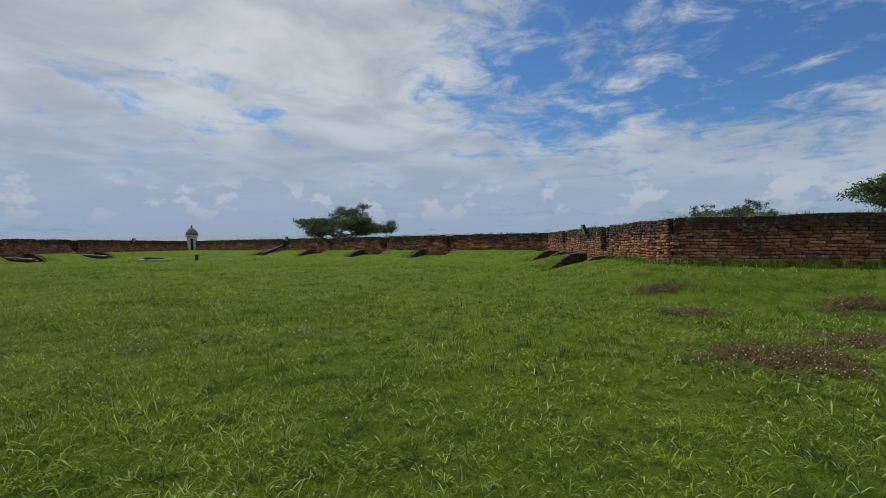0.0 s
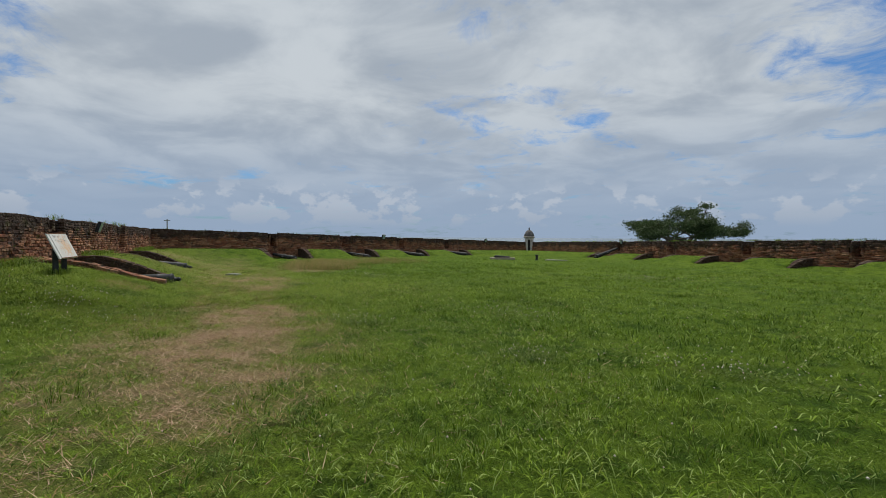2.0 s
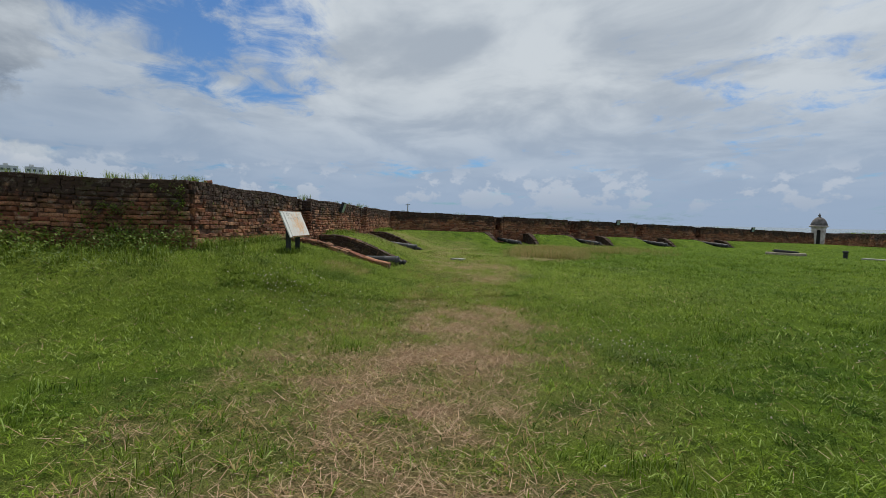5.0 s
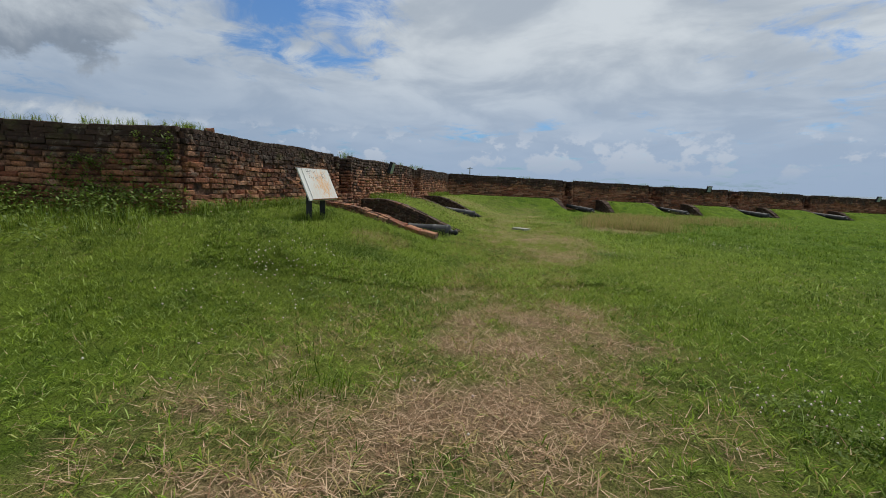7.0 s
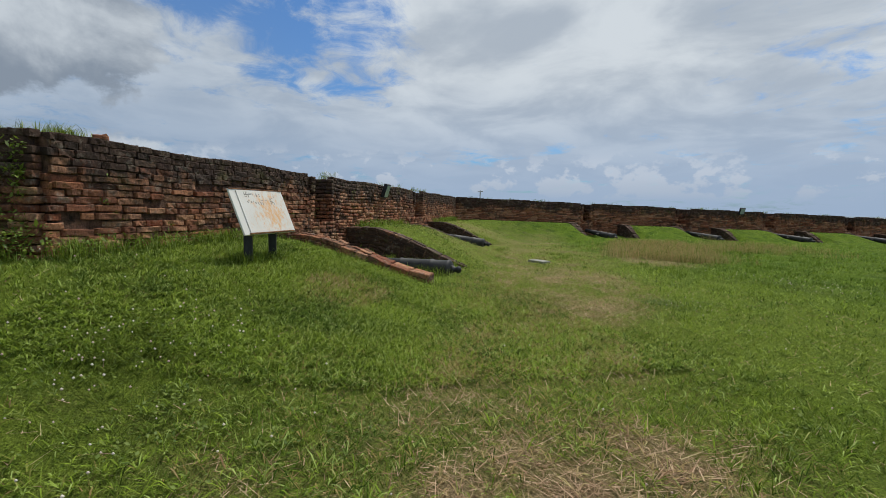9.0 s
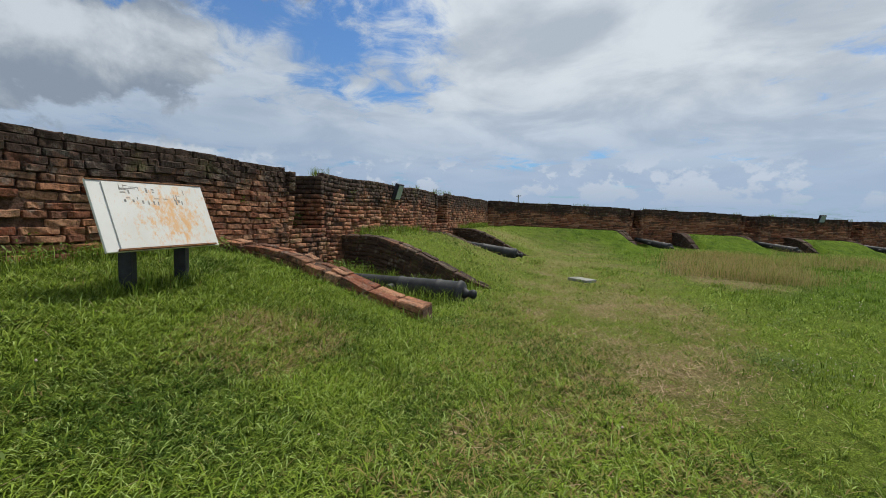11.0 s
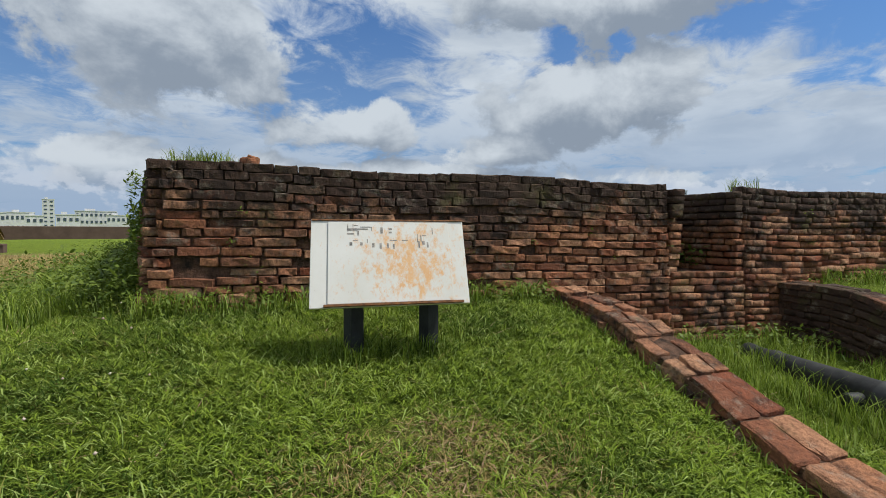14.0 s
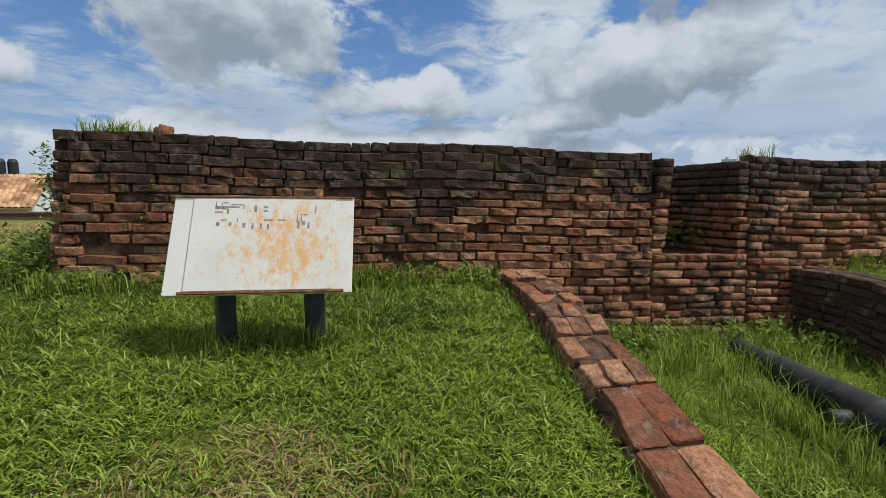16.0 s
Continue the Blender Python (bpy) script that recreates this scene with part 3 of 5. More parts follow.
def build_side(key, single, label):
    s = SIDES[key]
    rng = np.random.default_rng(len(key) * 5 + 1)
    wall = new("wall_" + key)
    tagged(wall, label, "brick wall", kind="structure")
    ms = Masonry(wall, single)
    spans, u = [], 0.0
    for e0, e1, *_ in EMBRASURES[key]:
        spans.append((u, e0))
        u = e1
    spans.append((u, s.len - (0.75 if key == "west_face" else 0.0)))
    if key == "east_face":
        spans[0] = (0.75, spans[0][1])
    bm = bmesh.new()
    I = 0.135   # the mortar core lies behind the brick faces

    def core(u0, u1, lo, hi, w0=0.0, w1=0.0, end0=0.0, end1=0.0, up=-0.092):
        """A block of the wall's core; w0, w1: how far its ends widen towards the outer face."""
        drop = s.top(u0) - s.foot(u0) + 0.5
        toe = BATTER * (drop - 1.25) - 0.004
        pts = [(u0 + end0, up), (u1 - end1, up), (u1 - end1 + w1, -THICK), (u0 + end0 - w0, -THICK)]
        lower = [bm.verts.new(s.at(a, toe if b > -1 else b, lo(a) - 0.5)) for a, b in pts]
        upper = [bm.verts.new(s.at(a, b, hi(min(max(a, 0), s.len)) - 0.03)) for a, b in pts]
        bm.faces.new(lower[::-1])
        bm.faces.new(upper)
        for i in range(4):
            j = (i + 1) % 4
            bm.faces.new((lower[i], lower[j], upper[j], upper[i]))

    for i, (a, b) in enumerate(spans):
        core(a, b, s.foot, s.top, 0.35 if i else 0.0, 0.35 if i < len(spans) - 1 else 0.0, 0.05 if i else (I if key in ("west_flank", "east_gorge") else 0), 0.05 if i < len(spans) - 1 else (I if key in ("west_gorge", "east_flank") else 0))
        pits = EMBRASURES[key]
        deep = lambda uu: s.foot(uu) - (0.75 if any(r0 < uu < r1 for _, _, r0, r1, _ in pits) else 0.12)
        lay_face(ms, rng, s.matrix(a), b - a, lambda x: deep(a + x), lambda x: s.top(a + x) + 0.02 + 0.015 * math.sin((a + x) * 2.3), cut0=key in ("west_flank", "east_gorge") and i == 0, cut1=key in ("west_gorge", "east_flank") and i == len(spans) - 1, mean=0.46 if key.endswith("face") else 0.27)
    for e0, e1, r0, r1, reach in EMBRASURES[key]:
        sill = lambda uu: s.foot(uu) + 0.24
        core(e0 - 0.1, e1 + 0.1, s.foot, sill, 0, 0, up=-0.03)
        lay_face(ms, rng, s.matrix(e0), e1 - e0, lambda x: s.foot(e0 + x) - 0.75, lambda x: sill(e0 + x), below=s.top(e0) - sill(e0))
        # cheeks of the embrasure
        for u_in, sign in ((e0, 1), (e1, -1)):
            v_in, v_out = Vector(s.at(u_in, 0)), Vector(s.at(u_in + sign * 0.35, -THICK))
            a, b = (v_out, v_in) if sign > 0 else (v_in, v_out)
            dd = (b - a)
            L = dd.length
            dd.normalize()
            nn = Vector((dd.y, -dd.x, 0))
            m = Matrix(((dd.x, nn.x, 0, a.x), (dd.y, nn.y, 0, a.y), (0, 0, 1, 0), (0, 0, 0, 1)))
            lay_face(ms, rng, m, L, lambda x: s.foot(u_in) + 0.1, lambda x: s.top(u_in) - 0.04)
    bmesh.ops.recalc_face_normals(bm, faces=list(bm.faces))
    part("core", bm, M_MORTAR, wall)
    ms.done()
    return wall


build_side("west_gorge", 120, "weathered red brick parapet overgrown at its foot")
build_side("west_flank", 300, "weathered red brick parapet with blackened upper courses")
build_side("west_face", 0, "long low weathered brick parapet with embrasures")
build_side("east_face", 0, "long low weathered brick parapet with embrasures")
build_side("east_flank", 0, "weathered red brick parapet tufted with grass")
build_side("east_gorge", 200, "red brick parapet with grass growing on top")


# ---- gun pits: low sloping brick walls ----
def build_pit_wall(s, u, reach, single):
    """A low brick wall that runs from the parapet into the yard and slopes down with the bank."""
    rng = np.random.default_rng(int(u * 100))
    wall = new("pit_wall")
    tagged(wall, "low sloping brick retaining wall beside a sunk gun pit", "retaining wall", "gun pit walls")
    hw = 0.19
    near_sign = single and u < 5
    tail = s.at(u, reach + 0.2)
    low = 0.13 if near_sign else float(yard_level(tail[0], tail[1])) - 0.03
    head = s.foot(u) + (0.10 if near_sign else 0.03 if 8 < u < 20 and s.foot(u) > 0.6 else 0.085)
    zc = lambda v: head * (1 - smooth01((v - 0.5) / (2.9 if near_sign else reach - 0.3))) + low * smooth01((v - 0.5) / (2.9 if near_sign else reach - 0.3))
    bm = bmesh.new()
    n = 14
    rows = []
    for i in range(n + 1):
        v = 0.02 + (reach - 0.02) * i / n
        h = float(zc(v)) - 0.026
        rows.append([bm.verts.new(s.at(u + a, v, b)) for a, b in ((-hw + 0.02, h - 1.1), (hw - 0.02, h - 1.1), (hw - 0.02, h), (-hw + 0.02, h))])
    for a, b in zip(rows, rows[1:]):
        for i in range(4):
            j = (i + 1) % 4
            bm.faces.new((a[i], a[j], b[j], b[i]))
    bm.faces.new(rows[0][::-1])
    bm.faces.new(rows[-1])
    bmesh.ops.recalc_face_normals(bm, faces=list(bm.faces))
    part("core", bm, M_MORTAR, wall)
    ms = Masonry(wall, single)
    stain = (0.30 if u < 5 else 0.95) if single else 1.25   # how far black lichen has covered it
    # capping: large bricks in pairs low down, smaller broken ones in threes higher up
    v = 0.03
    while v < reach:
        broken = near_sign and v < 0.62 * reach
        w = 0.17 + 0.10 * rng.random() if broken else (0.34 + 0.10 * rng.random())
        w = min(w, reach - v)
        if w < 0.08:
            break
        mid = v + w / 2
        slope = math.degrees(math.atan2(float(zc(mid + 0.1) - zc(mid - 0.1)), 0.2))
        cols = ((-0.125, 0.125), (0.005, 0.13), (0.13, 0.115)) if broken else ((-0.098, 0.185), (0.098, 0.185))
        for off, wide in cols:
            if broken and rng.random() < 0.06:
                continue
            jig = 0.016 if broken else 0.005
            m = s.matrix(u + off + rng.normal(0, 0.007), mid + (rng.normal(0, 0.03) if broken else 0), float(zc(mid)) - 0.035 + rng.normal(0, jig)) @ pose(0, 0, 0, 0, 0, 90 + rng.normal(0, 4 if broken else 1.2)) @ pose(0, 0, 0, rng.normal(0, 3 if broken else 1.2), -slope + rng.normal(0, 3 if broken else 0.8), 0)
            ms.lay(m, (w - 0.010, wide, 0.075), stain * (0.75 if broken else 0.4 if near_sign else 0.75))
        v += w
    # side courses
    for side in (-1, 1):
        for j in range(7):
            v = 0.05 + rng.random() * 0.15
            while v < reach - 0.2:
                w = min(0.18 + 0.2 * rng.random(), reach - 0.06 - v)
                mid = v + w / 2
                slope = math.degrees(math.atan2(float(zc(mid + 0.1) - zc(mid - 0.1)), 0.2))
                m = s.matrix(u + side * (hw - 0.035) + rng.normal(0, 0.008), mid, float(zc(mid)) - 0.115 - j * COURSE) @ pose(0, 0, 0, 0, -slope, 90 + rng.normal(0, 2))
                ms.lay(m, (w - 0.014, 0.09, COURSE - 0.016), stain, single=j < 3, plain=not single)
                v += w
    ms.done()
    return wall


for _key, _s in SIDES.items():
    for _i, (_e0, _e1, _r0, _r1, _reach) in enumerate(EMBRASURES[_key]):
        near = _key == "west_flank" and _i == 0
        for _r in (_r0, _r1):
            build_pit_wall(_s, _r, _reach + ((0.0 if _r < 5 else 0.55) if near else 0.3 * math.sin(_r * 7)), 110 if near else 0)


# ---- cannons ----
def build_cannon():
    """An old muzzle-loading iron barrel, breech at the origin, muzzle along +x."""
    top = new("cannon")
    turn = pose(0, 0, 0, 0, 90, 0)
    bm = bmesh.new()
    lathe(bm, [(0.02, -0.02), (0.15, 0.0), (0.185, 0.03), (0.195, 0.06), (0.185, 0.09), (0.175, 0.12), (0.17, 0.40), (0.18, 0.42), (0.18, 0.46), (0.165, 0.49), (0.148, 1.10), (0.158, 1.12),
               (0.158, 1.15), (0.140, 1.18), (0.108, 2.15), (0.116, 2.17), (0.116, 2.20), (0.100, 2.23), (0.094, 2.42), (0.102, 2.47), (0.104, 2.53), (0.095, 2.55), (0.065, 2.55), (0.06, 2.35)], 28, turn)
    part("barrel", bm, M_IRON, top, smooth=True)
    bm = bmesh.new()
    lathe(bm, [(0.09, -0.01), (0.07, -0.06), (0.045, -0.09), (0.06, -0.12), (0.075, -0.16), (0.06, -0.20), (0.02, -0.22)], 16, turn)
    part("cascabel", bm, M_IRON, top, smooth=True)
    for side in (-1, 1):
        bm = bmesh.new()
        lathe(bm, [(0.055, 0.14), (0.06, 0.15), (0.06, 0.27), (0.05, 0.28)], 14, pose(1.22, 0, -0.02, -90 * side, 0, 0))
        part("trunnion", bm, M_IRON, top, smooth=True)
    return tagged(top, "black iron muzzle-loading cannon lying in a grassy gun pit", "cannon", "cannons in the pits")


CANNON = build_cannon()


def set_cannon(ob, breech, muzzle):
    b, m = Vector(breech), Vector(muzzle)
    d = (m - b).normalized()
    q = d.to_track_quat("X", "Z")
    return Matrix.LocRotScale(b, q, None)


_first = True
for _key, _s in SIDES.items():
    for _i, (_e0, _e1, _r0, _r1, _reach) in enumerate(EMBRASURES[_key]):
        if _key == "west_flank" and _i == 0:
            b, m = _s.at(5.62, 3.02, 0.02), _s.at(5.98, 0.60, 0.06)
        else:
            if _key == "east_flank" or (_key == "east_face" and _i):
                continue
            um = (_e0 + _e1) / 2
            v0 = 2.55 if _key != "west_flank" else 2.6
            b = _s.at(um + (0.3 if _key != "west_flank" else 0.0), v0, 0)
            m = _s.at(um, v0 - 2.45, 0)
            b = (b[0], b[1], float(ground_height(b[0], b[1])) + 0.12)
            m = (m[0], m[1], float(ground_height(m[0], m[1])) + 0.25 if _key != "east_face" else _s.foot(um) + 0.50)
        if _first:
            CANNON.matrix_basis = set_cannon(CANNON, b, m)
            _first = False
        else:
            copy_thing(CANNON, set_cannon(CANNON, b, m))


# ---- sign ----
def build_sign():
    top = new("information_sign")
    tagged(top, "slanted white information panel stained with rust on two black posts", "sign")
    c = Vector((-15.16, 3.98, 1.19))
    across = Vector((-0.862, 0.506, 0)).normalized()
    down = Vector((0.136, 0.208, -0.565)).normalized()
    nrm = across.cross(down).normalized()
    if nrm.z < 0:
        nrm = -nrm
    m = Matrix(((across.x, -down.x, nrm.x, c.x), (across.y, -down.y, nrm.y, c.y), (across.z, -down.z, nrm.z, c.z), (0, 0, 0, 1)))
    bm = bmesh.new()
    box(bm, (0, 0, -0.012), (1.065, 0.62, 0.024), m, 0.004)
    part("backboard", bm, M_PANEL, top)
    bm = bmesh.new()
    box(bm, (0.0, 0.0, 0.006), (0.84, 0.575, 0.008), m, 0.002)
    part("panel", bm, M_PANEL, top)
    bm = bmesh.new()
    box(bm, (0.02, -0.300, 0.014), (0.93, 0.016, 0.022), m, 0.003)
    part("bottom_lip", bm, M_RUST, top, "rusted dark brown lower edge strip")
    bm = bmesh.new()
    box(bm, (0.0, 0.304, 0.004), (1.06, 0.010, 0.012), m, 0.002)
    part("top_edge", bm, M_RUST, top, "rust-brown upper edge")
    for bx, by, bw, bh in ((-0.255, 0.245, 0.004, 0.05), (-0.235, 0.262, 0.03, 0.006), (-0.235, 0.222, 0.03, 0.006), (-0.29, 0.245, 0.005, 0.055), (-0.17, 0.25, 0.07, 0.006), (-0.13, 0.235, 0.005, 0.03), (0.02, 0.15, 0.05, 0.006), (0.10, 0.15, 0.04, 0.006), (0.19, 0.165, 0.006, 0.06), (0.215, 0.165, 0.006, 0.05), (0.24, 0.185, 0.03, 0.006), (-0.24, 0.15, 0.03, 0.006), (-0.16, 0.145, 0.006, 0.03), (0.30, 0.22, 0.006, 0.05),(-0.27, 0.23, 0.05, 0.018), (-0.20, 0.235, 0.09, 0.008), (-0.27, 0.20, 0.045, 0.010), (-0.22, 0.205, 0.012, 0.035), (-0.06, 0.225, 0.016, 0.045), (0.00, 0.235, 0.022, 0.012), (0.00, 0.21, 0.022, 0.012),
                           (-0.27, 0.125, 0.018, 0.024), (-0.20, 0.125, 0.016, 0.022), (-0.12, 0.115, 0.016, 0.03), (-0.07, 0.11, 0.014, 0.04), (-0.02, 0.11, 0.012, 0.036), (0.02, 0.105, 0.012, 0.034), (0.20, 0.12, 0.012, 0.05),
                           (0.23, 0.13, 0.018, 0.028), (0.26, 0.115, 0.012, 0.04)):
        bm = bmesh.new()
        box(bm, (bx, by, 0.0108), (bw, bh, 0.0012), m)
        part("letter_bar", bm, M_LETTER, top)
    for p in ((-14.975, 3.80), (-15.445, 4.05)):
        g = float(ground_height(*p))
        bm = bmesh.new()
        h = 1.14 - (g - 0.25)
        box(bm, (p[0], p[1], g - 0.25 + h / 2), (0.10, 0.10, h), None, 0.006)
        part("post", bm, M_POST, top)


def panel_material():
    k = Mat("rusted_white_panel", 0.55, 0, 0.35)
    base = k.mix(k.noise(3, 5, 0.6), (0.55, 0.53, 0.47), (0.69, 0.68, 0.66))
    rust = k.mix(k.noise(22, 5, 0.7), (0.60, 0.26, 0.06), (0.72, 0.47, 0.24))
    near = k.N.new("ShaderNodeVectorMath")
    near.operation = "DISTANCE"
    k.L.new(k.geo.outputs["Position"], near.inputs[0])
    near.inputs[1].default_value = (-15.28, 4.04, 1.19)
    area = k.math("ADD", k.noise(17, 9, 0.8, k.pos(1, 1, 0.55)), k.ramp(near.outputs["Value"], 0.05, 0.55, 0.155, -0.045))
    base = k.mix(k.ramp(area, 0.54, 0.68, 0, 0.9), base, rust)
    base = k.mix(k.ramp(k.noise(55, 7, 0.75), 0.62, 0.72, 0, 0.55), base, (0.33, 0.22, 0.14))
    k.color(base)
    k.bump(k.noise(30, 5, 0.6), 0.15, 0.003)
    return k.m


M_PANEL = panel_material()
M_RUST = simple("rusted_edge", (0.05, 0.022, 0.012), (0.30, 0.13, 0.05), 30, 0.8)
M_LETTER = simple("faded_letter", (0.10, 0.10, 0.10), (0.42, 0.38, 0.34), 40, 0.7)
build_sign()


# ---- sentry box at the salient ----
def build_sentry():
    p = (-30.9, 56.6)
    g = -0.80
    top = new("sentry_box")
    tagged(top, "small white domed sentry box at the fort's outer corner", "sentry box")
    base = pose(p[0], p[1], g, 0, 0, 30)
    bm = bmesh.new()
    lathe(bm, [(0.75, -13.4), (0.58, -0.1), (0.58, 1.95), (0.62, 1.98), (0.62, 2.05), (0.76, 2.12), (0.80, 2.20), (0.76, 2.26)], 20, base)
    part("wall", bm, M_WHITE, top)
    bm = bmesh.new()
    lathe(bm, [(0.70, 2.26), (0.66, 2.46), (0.56, 2.70), (0.42, 2.92), (0.25, 3.06), (0.10, 3.12)], 20, base)
    part("dome", bm, M_DOME, top, smooth=True)
    bm = bmesh.new()
    lathe(bm, [(0.12, 3.10), (0.07, 3.17), (0.13, 3.25), (0.10, 3.33), (0.04, 3.40), (0.03, 3.50), (0.01, 3.52)], 12, base)
    part("finial", bm, M_DOME, top, smooth=True)
    # doorway towards the yard: a near-black block painted as its shaded inside
    d = Vector((30.9 - 3, -56.6 + 2, 0)).normalized()
    ang = math.degrees(math.atan2(d.y, d.x))
    bm = bmesh.new()
    m = pose(p[0], p[1], g, 0, 0, ang)
    box(bm, (0.53, 0, 1.0), (0.14, 0.30, 1.4), m)
    lathe(bm, [(0.15, 0.46), (0.15, 0.60)], 16, m @ pose(0, 0, 1.70, 0, 90, 0))
    part("doorway", bm, M_DARK, top)


build_sentry()


# ---- trees ----
def build_tree(name, x, y, z, height, spread, seed, label, leaves=9000, trunk=0.35):
    rng = np.random.default_rng(seed)
    top = new(name)
    tagged(top, label, "tree")
    V, F = [], []
    tips = []

    def limb(a, b, r0, r1):
        d = (b - a).normalized()
        side = d.orthogonal().normalized()
        up = d.cross(side)
        base = len(V)
        for q, r in ((a, r0), (b, r1)):
            for i in range(7):
                t = 2 * math.pi * i / 7
                V.append(tuple(q + side * (r * math.cos(t)) + up * (r * math.sin(t))))
        for i in range(7):
            j = (i + 1) % 7
            F.append((base + i, base + j, base + 7 + j, base + 7 + i))

    def grow(a, d, length, r, level):
        b = a + d * length
        limb(a, b, r, r * 0.68)
        if level >= 3:
            tips.append(b)
        if level == 4:
            return
        for _ in range(3 if level < 3 else 2):
            nd = Vector((d.x + rng.normal(0, 0.62), d.y + rng.normal(0, 0.62), d.z * 0.45 + rng.normal(0.10, 0.20)))
            grow(b, nd.normalized(), length * (0.62 + 0.22 * rng.random()), r * 0.62, level + 1)

    base = Vector((x, y, z))
    fork = base + Vector((0, 0, height * 0.32))
    limb(base, fork, trunk, trunk * 0.75)
    for i in range(7):
        a = 2 * math.pi * (i + rng.random() * 0.6) / 7
        d = Vector((math.cos(a) * spread / height, math.sin(a) * spread / height, 0.55 + 0.6 * rng.random())).normalized()
        grow(fork, d, height * 0.27, trunk * 0.55, 1)
    array_mesh("trunk", V, F, M_BARK, top)
    T = np.array([t[:] for t in tips])
    pick = T[rng.integers(len(T), size=leaves)]
    P = pick + rng.normal(0, 1, (leaves, 3)) * (spread * 0.058, spread * 0.058, height * 0.018)
    size = height * 0.0072 * (0.6 + 0.9 * rng.random((leaves, 1)))
    A = rng.normal(0, 1, (leaves, 3))
    A /= np.linalg.norm(A, axis=1, keepdims=True)
    B = np.cross(A, rng.normal(0, 1, (leaves, 3)))
    B /= np.linalg.norm(B, axis=1, keepdims=True)
    LV = np.stack((P - A * size * 1.5, P + B * size * 0.6, P + A * size * 1.5, P - B * size * 0.6), 1).reshape(-1, 3)
    array_mesh("crown", LV, np.arange(leaves * 4).reshape(-1, 4), M_LEAF, top)
    return top


build_tree("tree", -15.8, 74.0, -4.6, 11.4, 8.4, 11, "broad spreading dark green tree behind the parapet", 42000, 0.4)
build_tree("tree", 31.8, 51.0, -3.2, 8.4, 3.6, 12, "dark green tree whose crown shows over the parapet", 13000, 0.25)
build_tree("tree", 30.0, 28.5, -1.9, 8.0, 5.0, 13, "tall dark green tree behind the parapet", 16000, 0.3)


# ---- grass ----
LINE = (np.array((0.0, 0.0)), np.array((-14.3, 6.6)))   # the trodden line through the yard


def line_distance(x, y):
    a, b = LINE
    d = b - a
    t = np.clip(((x - a[0]) * d[0] + (y - a[1]) * d[1]) / (d @ d), 0, 1)
    return np.hypot(x - a[0] - t * d[0], y - a[1] - t * d[1])


def in_yard(x, y):
    ok = np.ones(np.shape(x), bool)
    for key in ("west_flank", "west_face", "east_face", "east_flank"):
        u, v = SIDES[key].uv(x, y)
        ok &= (v > 0.01) | ((u < 0) if key == "west_flank" else (u > SIDES[key].len) if key == "east_flank" else False)
    for key in ("west_gorge", "east_gorge"):
        u, v = SIDES[key].uv(x, y)
        ok &= ~((v < 0.01) & (v > -THICK - 0.2) & (u > 0) & (u < SIDES[key].len))
    return ok & ~pit_mask(x, y)


def scatter(rng, n, x0, x1, y0, y1, near, far):
    x, y = rng.uniform(x0, x1, n), rng.uniform(y0, y1, n)
    d = line_distance(x, y)
    k = (d >= near) & (d < far) & in_yard(x, y)
    return x[k], y[k]


def blades(rng, x, y, height, width, lean, bent):
    """Blades as single triangles, or bent ones of three. Returns vertices, triangles and the root's place for each vertex."""
    n = len(x)
    z = ground_height(x, y)
    a, b = rng.uniform(0, 2 * np.pi, n), rng.uniform(0, 2 * np.pi, n)
    w = width * (0.6 + 0.8 * rng.random(n))
    dx, dy = np.cos(a) * w / 2, np.sin(a) * w / 2
    lx, ly = np.cos(b) * lean * height, np.sin(b) * lean * height
    z = z - 0.008
    tip_z = height * np.sqrt(np.clip(1 - lean ** 2, 0.03, 1))
    if not bent:
        V = np.stack((np.stack((x - dx, y - dy, z), 1), np.stack((x + dx, y + dy, z), 1), np.stack((x + lx, y + ly, z + tip_z), 1)), 1)
        F = np.arange(n * 3).reshape(-1, 3)
        return V.reshape(-1, 3), F, 3
    mx, my, mz = x + lx * 0.35, y + ly * 0.35, z + tip_z * 0.68
    V = np.stack((np.stack((x - dx, y - dy, z), 1), np.stack((x + dx, y + dy, z), 1), np.stack((mx + dx * 0.8, my + dy * 0.8, mz), 1),
                  np.stack((mx - dx * 0.8, my - dy * 0.8, mz), 1), np.stack((x + lx * 1.25, y + ly * 1.25, z + tip_z), 1)), 1)
    i = np.arange(n)[:, None] * 5
    F = np.concatenate((i + (0, 1, 2), i + (0, 2, 3), i + (3, 2, 4)), 1).reshape(-1, 3)
    return V.reshape(-1, 3), F, 5


def tone_at(rng, x, y):
    """Lighter and darker growth from place to place, 0 to 1."""
    return np.clip(0.5 + (fractal(x + 77, y + 19, 0.7) - 0.5) * 1.8 + rng.normal(0, 0.16, len(x)), 0, 1)


